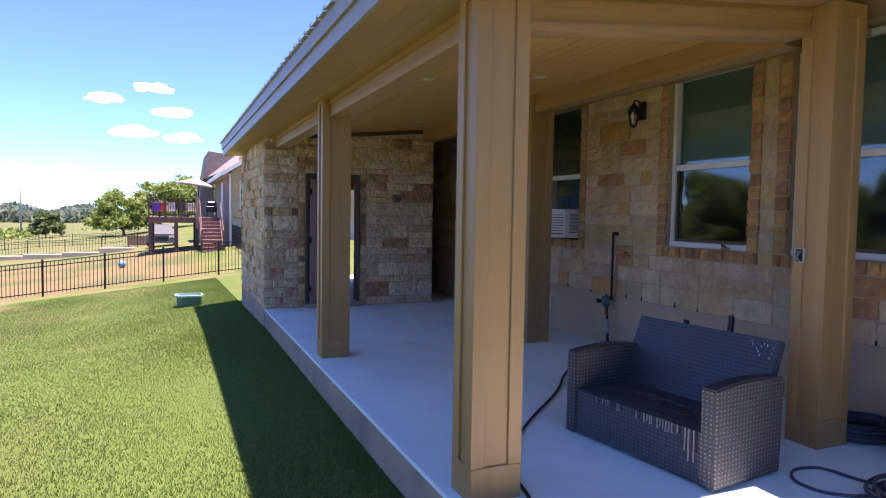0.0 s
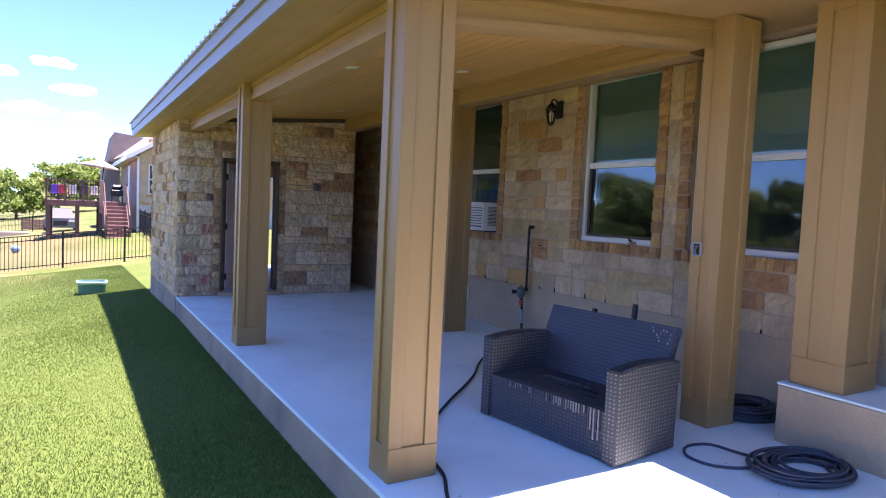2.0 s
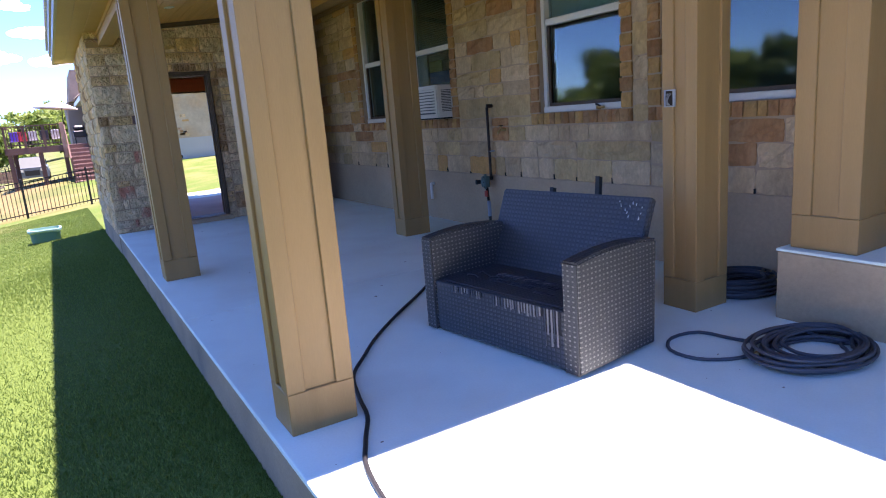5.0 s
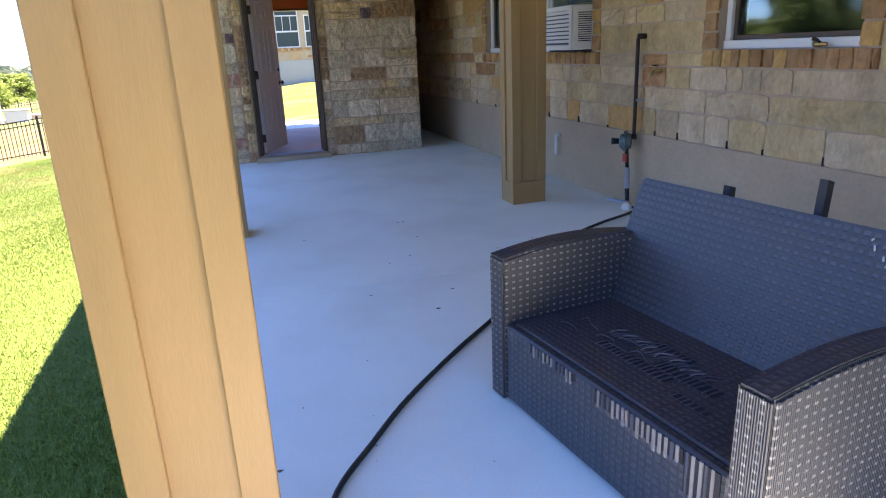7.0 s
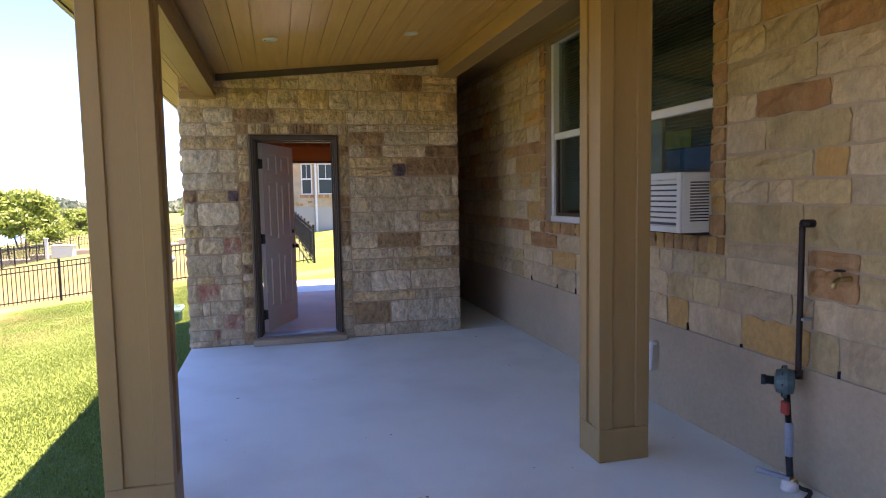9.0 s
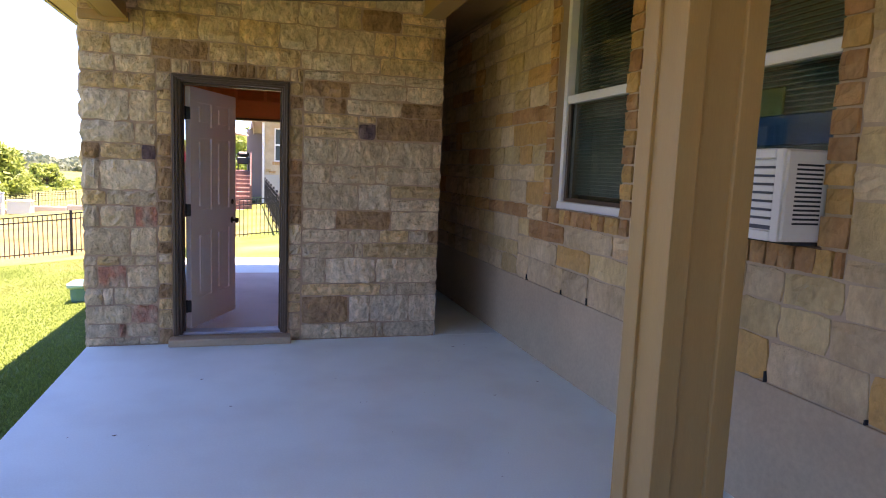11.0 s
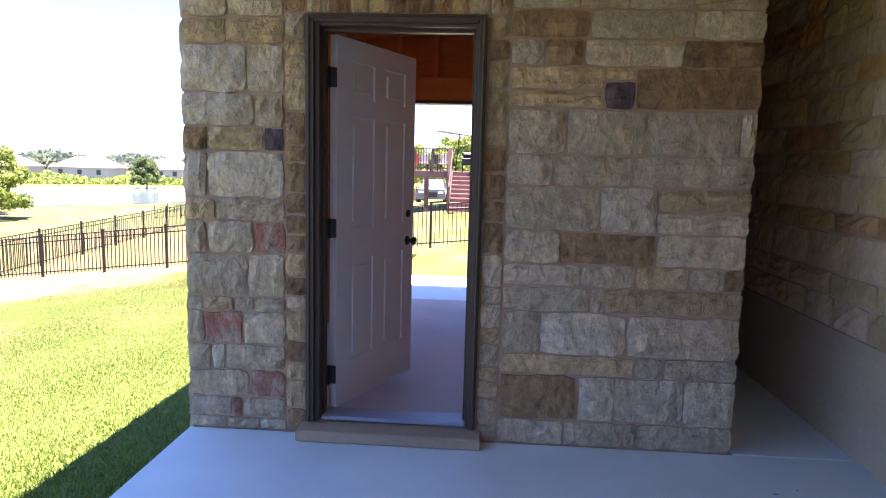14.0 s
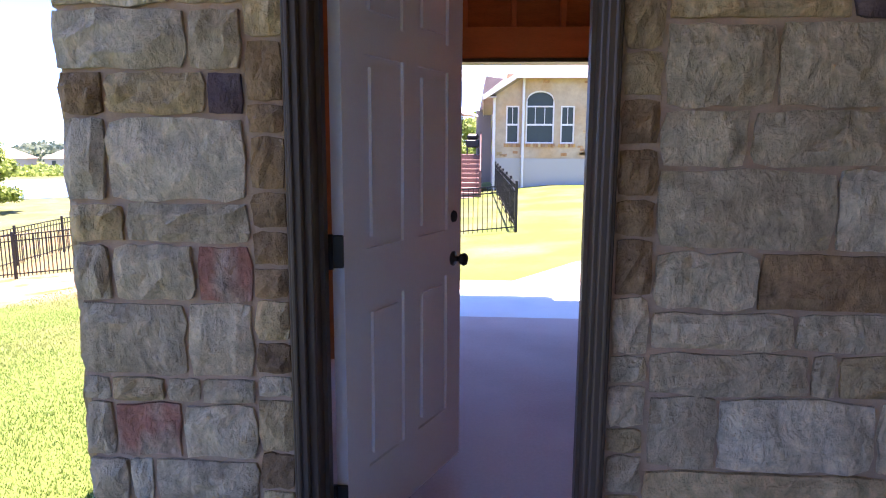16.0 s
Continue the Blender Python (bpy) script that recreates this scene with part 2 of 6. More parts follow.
def wicker_material():
    """Black woven resin; a grid of pale squares paints the light through its gaps."""
    m = bpy.data.materials.new("black_wicker")
    m.use_nodes = True
    n, l = m.node_tree.nodes, m.node_tree.links
    p = n["Principled BSDF"]
    uv = n.new("ShaderNodeUVMap")
    br = n.new("ShaderNodeTexBrick")
    br.inputs["Scale"].default_value = 1.0
    br.inputs["Brick Width"].default_value = 0.030
    br.inputs["Row Height"].default_value = 0.025
    br.inputs["Mortar Size"].default_value = 0.0098
    br.inputs["Mortar Smooth"].default_value = 0.2
    br.offset = 0.0
    # pale squares: light coming through the weave, given as colour
    br.inputs["Color1"].default_value = (0.27, 0.255, 0.23, 1)
    br.inputs["Color2"].default_value = (0.15, 0.14, 0.125, 1)
    br.inputs["Mortar"].default_value = (0.034, 0.034, 0.037, 1)
    l.new(uv.outputs["UV"], br.inputs["Vector"])
    l.new(br.outputs["Color"], p.inputs["Base Color"])
    wv = n.new("ShaderNodeTexWave")
    wv.inputs["Scale"].default_value = 45
    l.new(uv.outputs["UV"], wv.inputs["Vector"])
    bp = n.new("ShaderNodeBump")
    bp.inputs["Strength"].default_value = 0.5
    bp.inputs["Distance"].default_value = 0.004
    l.new(wv.outputs["Fac"], bp.inputs["Height"])
    l.new(bp.outputs["Normal"], p.inputs["Normal"])
    p.inputs["Roughness"].default_value = 0.38
    return m


def dense_wicker_material():
    m = bpy.data.materials.new("dense_black_wicker")
    m.use_nodes = True
    n, l = m.node_tree.nodes, m.node_tree.links
    p = n["Principled BSDF"]
    uv = n.new("ShaderNodeUVMap")
    br = n.new("ShaderNodeTexBrick")
    br.inputs["Scale"].default_value = 1.0
    br.inputs["Brick Width"].default_value = 0.030
    br.inputs["Row Height"].default_value = 0.0245
    br.inputs["Mortar Size"].default_value = 0.0085
    br.inputs["Mortar Smooth"].default_value = 0.6
    br.offset = 0.0
    br.inputs["Color1"].default_value = (0.060, 0.064, 0.072, 1)
    br.inputs["Color2"].default_value = (0.048, 0.051, 0.058, 1)
    br.inputs["Mortar"].default_value = (0.033, 0.035, 0.040, 1)
    l.new(uv.outputs["UV"], br.inputs["Vector"])
    l.new(br.outputs["Color"], p.inputs["Base Color"])
    bp = n.new("ShaderNodeBump")
    bp.inputs["Strength"].default_value = 0.4
    bp.inputs["Distance"].default_value = 0.005
    l.new(br.outputs["Fac"], bp.inputs["Height"])
    l.new(bp.outputs["Normal"], p.inputs["Normal"])
    p.inputs["Roughness"].default_value = 0.42
    return m


M["wicker"] = wicker_material()
M["wicker_dense"] = dense_wicker_material()


def lawn_material():
    """Mown lawn near the house, worn straw patches, dry pasture further off."""
    m = bpy.data.materials.new("lawn")
    m.use_nodes = True
    n, l = m.node_tree.nodes, m.node_tree.links
    p = n["Principled BSDF"]
    geo = n.new("ShaderNodeNewGeometry")
    sep = n.new("ShaderNodeSeparateXYZ")
    l.new(geo.outputs["Position"], sep.inputs["Vector"])

    def noise_tex(scale, detail=5):
        t = n.new("ShaderNodeTexNoise")
        t.inputs["Scale"].default_value = scale
        t.inputs["Detail"].default_value = detail
        l.new(geo.outputs["Position"], t.inputs["Vector"])
        return t

    def ramp(src, a, b, lo=0.0, hi=1.0):
        r = n.new("ShaderNodeMapRange")
        r.inputs["From Min"].default_value = a
        r.inputs["From Max"].default_value = b
        r.inputs["To Min"].default_value = lo
        r.inputs["To Max"].default_value = hi
        l.new(src, r.inputs["Value"])
        return r.outputs["Result"]

    def mixer(fac, c1, c2):
        x = n.new("ShaderNodeMixRGB")
        l.new(fac, x.inputs["Fac"])
        for key, c in (("Color1", c1), ("Color2", c2)):
            if isinstance(c, tuple):
                x.inputs[key].default_value = (*c, 1)
            else:
                l.new(c, x.inputs[key])
        return x.outputs["Color"]

    def mul(a, b):
        k = n.new("ShaderNodeMath")
        k.operation = "MULTIPLY"
        l.new(a, k.inputs[0])
        l.new(b, k.inputs[1])
        return k.outputs[0]

    fine = noise_tex(55, 8)
    mid = noise_tex(1.6, 6)
    big = noise_tex(0.35, 4)
    patch = noise_tex(0.55, 7)
    green = mixer(ramp(fine.outputs["Fac"], 0.3, 0.7), (0.056, 0.095, 0.015), (0.112, 0.160, 0.032))
    straw = mixer(ramp(fine.outputs["Fac"], 0.3, 0.7), (0.155, 0.14, 0.05), (0.23, 0.195, 0.085))
    away = ramp(sep.outputs["X"], -2.2, -6.5)
    late = n.new("ShaderNodeMath")
    late.operation = "MAXIMUM"
    l.new(away, late.inputs[0])
    l.new(ramp(sep.outputs["Y"], 5.0, 10.0), late.inputs[1])
    away = late.outputs[0]
    worn = mul(ramp(patch.outputs["Fac"], 0.44, 0.68, 0.0, 0.8), away)
    near = mixer(worn, green, straw)
    soil = mul(mul(ramp(sep.outputs["X"], -5.2, -7.0), ramp(sep.outputs["Y"], 8.2, 9.2)), ramp(mid.outputs["Fac"], 0.36, 0.52))
    near = mixer(soil, near, (0.27, 0.185, 0.125))
    dry = mixer(ramp(mid.outputs["Fac"], 0.35, 0.65), (0.19, 0.135, 0.058), (0.15, 0.13, 0.05))
    far = mixer(ramp(big.outputs["Fac"], 0.45, 0.6), dry, (0.10, 0.112, 0.038))
    past = ramp(sep.outputs["Y"], 12.6, 13.6)
    left = ramp(sep.outputs["X"], 0.5, -1.0)
    far = mixer(ramp(sep.outputs["Y"], 30.0, 36.0), far, mixer(ramp(big.outputs["Fac"], 0.4, 0.62), (0.085, 0.115, 0.032), (0.15, 0.15, 0.055)))
    col = mixer(mul(past, left), near, far)
    west = ramp(sep.outputs["X"], -13.0, -22.0)
    col = mixer(west, col, far)
    l.new(col, p.inputs["Base Color"])
    p.inputs["Roughness"].default_value = 0.9
    p.inputs["Specular IOR Level"].default_value = 0.15
    bp = n.new("ShaderNodeBump")
    bp.inputs["Strength"].default_value = 0.55
    bp.inputs["Distance"].default_value = 0.02
    l.new(fine.outputs["Fac"], bp.inputs["Height"])
    l.new(bp.outputs["Normal"], p.inputs["Normal"])
    return m


M["lawn"] = lawn_material()


def leaf_material(name, a, b):
    m = bpy.data.materials.new(name)
    m.use_nodes = True
    n, l = m.node_tree.nodes, m.node_tree.links
    p = n["Principled BSDF"]
    geo = n.new("ShaderNodeNewGeometry")
    mix = n.new("ShaderNodeMixRGB")
    l.new(geo.outputs["Random Per Island"], mix.inputs["Fac"])
    mix.inputs["Color1"].default_value = (*a, 1)
    mix.inputs["Color2"].default_value = (*b, 1)
    l.new(mix.outputs["Color"], p.inputs["Base Color"])
    p.inputs["Roughness"].default_value = 0.6
    tr = n.new("ShaderNodeBsdfTranslucent")
    l.new(mix.outputs["Color"], tr.inputs["Color"])
    both = n.new("ShaderNodeMixShader")
    both.inputs["Fac"].default_value = 0.45
    l.new(p.outputs["BSDF"], both.inputs[1])
    l.new(tr.outputs["BSDF"], both.inputs[2])
    l.new(both.outputs["Shader"], n["Material Output"].inputs["Surface"])
    return m


M["leaf"] = leaf_material("leaf_bright", (0.13, 0.20, 0.035), (0.28, 0.37, 0.075))
M["leaf_dark"] = leaf_material("leaf_dark", (0.07, 0.12, 0.035), (0.15, 0.22, 0.06))
# paler and bluer than the near leaves: distance haze put into the colour
M["leaf_hazed"] = leaf_material("leaf_hazed", (0.10, 0.145, 0.09), (0.16, 0.21, 0.13))


def blade_material():
    """Grass blades, green by the house, yellowing to straw in patches further out."""
    m = leaf_material("grass_blade", (0.085, 0.152, 0.023), (0.185, 0.265, 0.055))
    n, l = m.node_tree.nodes, m.node_tree.links
    geo = n.new("ShaderNodeNewGeometry")
    sep = n.new("ShaderNodeSeparateXYZ")
    l.new(geo.outputs["Position"], sep.inputs["Vector"])
    away = n.new("ShaderNodeMapRange")
    away.inputs["From Min"].default_value = -1.4
    away.inputs["From Max"].default_value = -4.5
    l.new(sep.outputs["X"], away.inputs["Value"])
    t = n.new("ShaderNodeTexNoise")
    t.inputs["Scale"].default_value = 0.55
    t.inputs["Detail"].default_value = 7
    l.new(geo.outputs["Position"], t.inputs["Vector"])
    r = n.new("ShaderNodeMapRange")
    r.inputs["From Min"].default_value = 0.42
    r.inputs["From Max"].default_value = 0.64
    l.new(t.outputs["Fac"], r.inputs["Value"])
    both = n.new("ShaderNodeMath")
    both.operation = "MULTIPLY"
    l.new(away.outputs["Result"], both.inputs[0])
    l.new(r.outputs["Result"], both.inputs[1])
    mix = n.new("ShaderNodeMixRGB")
    mix.inputs["Color2"].default_value = (0.27, 0.24, 0.095, 1)
    l.new(both.outputs[0], mix.inputs["Fac"])
    old = n["Principled BSDF"].inputs["Base Color"].links[0].from_socket
    l.new(old, mix.inputs["Color1"])
    l.new(mix.outputs["Color"], n["Principled BSDF"].inputs["Base Color"])
    l.new(mix.outputs["Color"], n["Translucent BSDF"].inputs["Color"])
    return m


M["blade"] = blade_material()


def water_material():
    m = bpy.data.materials.new("pond_water")
    m.use_nodes = True
    n, l = m.node_tree.nodes, m.node_tree.links
    p = n["Principled BSDF"]
    p.inputs["Base Color"].default_value = (0.10, 0.14, 0.15, 1)
    p.inputs["Roughness"].default_value = 0.12
    t = n.new("ShaderNodeTexNoise")
    t.inputs["Scale"].default_value = 1.5
    b = n.new("ShaderNodeBump")
    b.inputs["Strength"].default_value = 0.1
    l.new(t.outputs["Fac"], b.inputs["Height"])
    l.new(b.outputs["Normal"], p.inputs["Normal"])
    return m


M["water"] = water_material()


# ---------------------------------------------------------------- building helpers
def box(bm, lo, hi, bevel=0.0):
    """A box from corner to corner in bm, its edges rounded off by bevel."""
    vs = [bm.verts.new((x, y, z)) for x in (lo[0], hi[0]) for y in (lo[1], hi[1]) for z in (lo[2], hi[2])]
    fs = [bm.faces.new([vs[i] for i in q]) for q in ((0, 1, 3, 2), (4, 6, 7, 5), (0, 4, 5, 1), (2, 3, 7, 6), (0, 2, 6, 4), (1, 5, 7, 3))]
    if bevel:
        es = list({e for f in fs for e in f.edges})
        bmesh.ops.bevel(bm, geom=es, offset=bevel, segments=1, affect="EDGES", profile=0.5)
    return vs


def prism(bm, pts, axis, a, b):
    """A prism: the outline pts in the plane across axis, from a to b along it."""
    def at(p, v):
        q = list(p)
        q.insert("xyz".index(axis), v)
        return q
    lo = [bm.verts.new(at(p, a)) for p in pts]
    hi = [bm.verts.new(at(p, b)) for p in pts]
    k = len(pts)
    for i in range(k):
        bm.faces.new((lo[i], lo[(i + 1) % k], hi[(i + 1) % k], hi[i]))
    bm.faces.new(lo[::-1])
    bm.faces.new(hi)
    bmesh.ops.recalc_face_normals(bm, faces=bm.faces[:])


def tube(bm, pts, r, sides=8, closed=False):
    """A round tube of radius r (a number, or one for each point) along pts."""
    pts = [Vector(p) for p in pts]
    rs = r if isinstance(r, (list, tuple)) else [r] * len(pts)
    rings = []
    k = len(pts)
    for i, p in enumerate(pts):
        d = (pts[(i + 1) % k] - pts[i - 1]) if closed else (pts[min(i + 1, k - 1)] - pts[max(i - 1, 0)])
        d.normalize()
        u = d.orthogonal() if abs(d.z) > 0.9 else d.cross(Vector((0, 0, 1)))
        if abs(d.z) > 0.9:
            u = Vector((1, 0, 0)) - d * d.x
        u.normalize()
        w = d.cross(u)
        rings.append([bm.verts.new(p + rs[i] * (math.cos(a) * u + math.sin(a) * w)) for a in (2 * math.pi * j / sides for j in range(sides))])
    for i in range(k if closed else k - 1):
        a, b = rings[i], rings[(i + 1) % k]
        for j in range(sides):
            bm.faces.new((a[j], a[(j + 1) % sides], b[(j + 1) % sides], b[j]))
    if not closed:
        bm.faces.new(rings[0][::-1])
        bm.faces.new(rings[-1])
    for f in bm.faces:
        f.smooth = True


def finish(name, bm, mat, parent=None, label="", category="", group="", kind=""):
    me = bpy.data.meshes.new(name)
    bm.to_mesh(me)
    bm.free()
    me.materials.append(mat)
    ob = new(name, me)
    if parent:
        ob.parent = parent
        ob.matrix_parent_inverse = parent.matrix_basis.inverted()
    return tagged(ob, label, category, group, kind)


def part(name, bm, mat, parent, label=""):
    return finish(name, bm, mat, parent, label)


def boxed(name, mat, parent, *spans, bevel=0.0, label="", category="", group="", kind=""):
    bm = bmesh.new()
    for lo, hi in spans:
        box(bm, lo, hi, bevel)
    return finish(name, bm, mat, parent, label, category, group, kind)


def thing(name, at, label, category, group="", kind=""):
    ob = new(name)
    ob.location = at
    ob.empty_display_size = 0.1
    bpy.context.view_layer.update()
    return tagged(ob, label, category, group, kind)


def piece(name, me, parent, m):
    """A piece on shared mesh data, placed in the world by m."""
    ob = new(name, me)
    ob.parent = parent
    ob.matrix_parent_inverse = parent.matrix_basis.inverted()
    ob.matrix_basis = m
    return ob


def unwrap(ob, size=1.0):
    """Box-mapped UVs in metres."""
    me = ob.data
    uv = me.uv_layers.new(name="UVMap")
    for f in me.polygons:
        n = f.normal
        a, b = ((1, 2) if abs(n.x) > 0.7 else (0, 2) if abs(n.y) > 0.6 else (0, 1))
        for li in f.loop_indices:
            v = me.vertices[me.loops[li].vertex_index].co
            uv.data[li].uv = (v[a] / size, v[b] / size)


# ---------------------------------------------------------------- ground, slabs
def ground_z(x, y):
    """The lawn's height: it falls towards the west and gently to the north, rises behind the fence and levels out round the pond."""
    z = -0.30 + (0.112 * x if x < 0 else 0.02 * x) - 0.03 * max(0.0, min(y, 40.0))
    z += 0.08 * max(0.0, min(x, 4.0)) * max(0.0, min((y - 3) / 5, 1.0))
    past = max(0.0, min(y - 13, 15))
    z += 0.012 * past + 0.035 * past * max(0.0, min((-x - 4) / 8, 1.0)) + 0.040 * min(past, 12) * max(0.0, min((x + 7) / 5, 1.0))
    return max(z, -4.6) if x < 0 else max(z, -1.2)


def steps(*spans):
    out = []
    for a, b, k in spans:
        out += [a + (b - a) * i / k for i in range(k)]
    return out + [spans[-1][1]]


def build_ground():
    xs = steps((-900, -120, 8), (-120, -30, 12), (-30, -6, 16), (-6, 6, 24), (6, 40, 8), (40, 900, 6))
    ys = steps((-900, -60, 6), (-60, -12, 8), (-12, 16, 36), (16, 60, 14), (60, 900, 12))
    verts = []
    for y in ys:
        for x in xs:
            near = abs(x) < 8 and -12 < y < 16
            verts.append((x, y, ground_z(x, y) + (0.012 * noise.noise((x * 0.6, y * 0.6, 0)) if near else 0)))
    k = len(xs)
    faces = [(j * k + i, j * k + i + 1, (j + 1) * k + i + 1, (j + 1) * k + i) for j in range(len(ys) - 1) for i in range(k - 1)]
    me = bpy.data.meshes.new("ground")
    me.from_pydata(verts, [], faces)
    me.materials.append(M["lawn"])
    for f in me.polygons:
        f.use_smooth = True
    return tagged(new("ground", me), "mown green lawn with worn straw patches and dry pasture", "lawn", kind="structure")


ground = build_ground()

# patio slab in three pours with control joints
slab = thing("patio_slab", (1.8, -5, 0), "pale smooth concrete patio slab with control joints", "patio", kind="structure")
for y0, y1 in ((-9.6, -5.126), (-5.12, -0.006), (0.0, 3.6)):
    x0, x1 = (0.08, 3.6) if y1 < 0 else (2.93, 3.6)
    boxed("slab_panel", M["slab"], slab, ((x0, y0, -0.03), (x1, y1, 0.0)), bevel=0.004)
boxed("slab_edge", M["slab_edge"], slab, ((0.083, -9.59, -0.75), (0.30, -0.0, -0.031)), ((0.3, -9.59, -0.75), (2.9, -9.4, -0.032)), label="exposed rough concrete slab edge")
boxed("slab_bed", M["slab_edge"], slab, ((0.31, -9.38, -0.7), (3.6, 3.6, -0.034)))

# raised porch beside the patio
porch = thing("raised_porch", (3.4, -8.6, 0), "raised beige concrete porch slab", "porch", kind="structure")
boxed("porch_body", M["footing"], porch, ((2.91, -10.6, -0.5), (3.9, -7.81, 0.395)), bevel=0.008)
boxed("porch_top", M["slab"], porch, ((2.905, -10.6, 0.397), (3.9, -7.805, 0.413)), bevel=0.004)


# ---------------------------------------------------------------- stonework
def stone_mesh(name, o, u, v, nrm, w, h, depth, mat, rnd):
    """One rough-faced stone: w by h, standing depth out of the wall at o."""
    nx, ny = (4, 3) if name == "brick" else (7, 5) if w > 0.22 and depth > 0.015 else (5, 4)
    e = min(0.007, 0.045 * min(w, h)) * (0.35 if name == "brick" else 1.0)
    bulge = (0.003 if name == "brick" else 0.013) * rnd.uniform(0.4, 1.3) * min(1.0, depth / 0.016)
    tx, ty = (rnd.uniform(-0.5, 0.5) * depth for _ in range(2))
    verts, faces = [], []
    for j in range(ny):
        for i in range(nx):
            a, b = i / (nx - 1), j / (ny - 1)
            rim = i in (0, nx - 1) or j in (0, ny - 1)
            corner = i in (0, nx - 1) and j in (0, ny - 1)
            x = a * w + (rnd.uniform(-e, e) if rim else rnd.uniform(-0.15, 0.15) * w / nx)
            y = b * h + (rnd.uniform(-e, e) if rim else rnd.uniform(-0.15, 0.15) * h / ny)
            if corner:
                x += (e if i == 0 else -e) * 0.8
                y += (e if j == 0 else -e) * 0.8
            d = depth * rnd.uniform(0.35, 0.7) if rim else depth + bulge * rnd.uniform(-0.6, 1.0) + tx * (a - 0.5) + ty * (b - 0.5)
            verts.append(o + u * x + v * y + nrm * d)
    for j in range(ny - 1):
        for i in range(nx - 1):
            q = j * nx + i
            faces.append((q, q + 1, q + nx + 1, q + nx))
    ring = list(range(nx)) + [j * nx + nx - 1 for j in range(1, ny)] + [(ny - 1) * nx + i for i in range(nx - 2, -1, -1)] + [j * nx for j in range(ny - 2, 0, -1)]
    base = len(verts)
    for q in ring:
        p = verts[q]
        verts.append(p - nrm * ((p - o).dot(nrm) + 0.01))
    k = len(ring)
    for i in range(k):
        faces.append((ring[i], base + i, base + (i + 1) % k, ring[(i + 1) % k]))
    me = bpy.data.meshes.new(name)
    me.from_pydata([tuple(p) for p in verts], [], faces)
    me.materials.append(mat)
    return me


def lay(parent, o, u, nrm, a, b, z0, z1, mat, rnd, depth=0.024, gap=0.006, name="stone"):
    """One stone of a wall whose origin is o, from a to b along u and z0 to z1 up."""
    me = stone_mesh(name, o + u * (a + gap) + Vector((0, 0, z0 + gap)), u, Vector((0, 0, 1)), nrm, b - a - 2 * gap, z1 - z0 - 2 * gap,
                    depth * rnd.uniform(0.7, 1.25), mat, rnd)
    ob = new(name, me)
    ob.parent = parent
    ob.matrix_parent_inverse = parent.matrix_basis.inverted()
    return ob


def coded_rows(parent, o, u, nrm, a, b, z, rows, rnd):
    """Courses written as 'height letter+width ...', from the bottom up; a stone 'x/y' is two thin ones, x below y."""
    for row in rows:
        words = row.split()
        h = float(words[0])
        total = sum(float(w[1:].split("/")[0]) for w in words[1:])
        s = a
        for w in words[1:]:
            e = s + float(w[1:].split("/")[0]) / total * (b - a)
            if "/" in w:
                cut = h * (0.68 if w[0] == "p" else rnd.uniform(0.42, 0.58))
                lay(parent, o, u, nrm, s, e, z, z + cut, M[w[0]], rnd)
                lay(parent, o, u, nrm, s, e, z + cut, z + h, M[w.split("/")[1]], rnd)
            else:
                lay(parent, o, u, nrm, s, e, z, z + h, M[w[0]], rnd)
            s = e
        z += h
    return z


def random_rows(parent, o, u, nrm, a, b, z0, z1, letters, rnd, lo=0.12, hi=0.23, wide=(0.18, 0.5), gap=0.006, depth=0.024, top=None):
    """Courses of random stones that fill a to b and z0 to z1."""
    z = z0
    while z < z1 - 0.02:
        h = rnd.uniform(lo, hi)
        if z1 - z - h < lo * 0.7:
            h = z1 - z
        s = a
        while s < b - 0.01:
            w = rnd.uniform(*wide)
            if b - s - w < wide[0] * 0.6:
                w = b - s
            zt = z + h
            if top:
                zt = min(zt, top(s + w / 2))
            if zt - z > 0.03:
                if h > 0.17 and rnd.random() < 0.16 and zt == z + h:
                    c = z + h * rnd.uniform(0.4, 0.6)
                    lay(parent, o, u, nrm, s, s + w, z, c, M[rnd.choice(letters)], rnd, depth, gap)
                    lay(parent, o, u, nrm, s, s + w, c, z + h, M[rnd.choice(letters)], rnd, depth, gap)
                else:
                    lay(parent, o, u, nrm, s, s + w, z, zt, M[rnd.choice(letters)], rnd, depth, gap)
            s += w
        z += h


def ceil_z(x):
    return 2.69 + 0.098 * x


# ---------------------------------------------------------------- garage walls
wall_garage_south = thing("wall_garage_south", (1.5, 0, 0), "coursed rough limestone garage wall in grey, tan and brown", "wall", kind="structure")
bm = bmesh.new()
prism(bm, [(0.085, -0.5), (0.718, -0.5), (0.718, 2.12), (0.085, 2.12)], "y", 0.012, 0.16)
prism(bm, [(1.602, -0.5), (2.905, -0.5), (2.905, 2.12), (1.602, 2.12)], "y", 0.012, 0.16)
prism(bm, [(0.085, 2.12), (2.905, 2.12), (2.905, ceil_z(2.9)), (0.085, ceil_z(0.085))], "y", 0.012, 0.16)
part("mortar_bed", bm, M["mortar"], wall_garage_south)

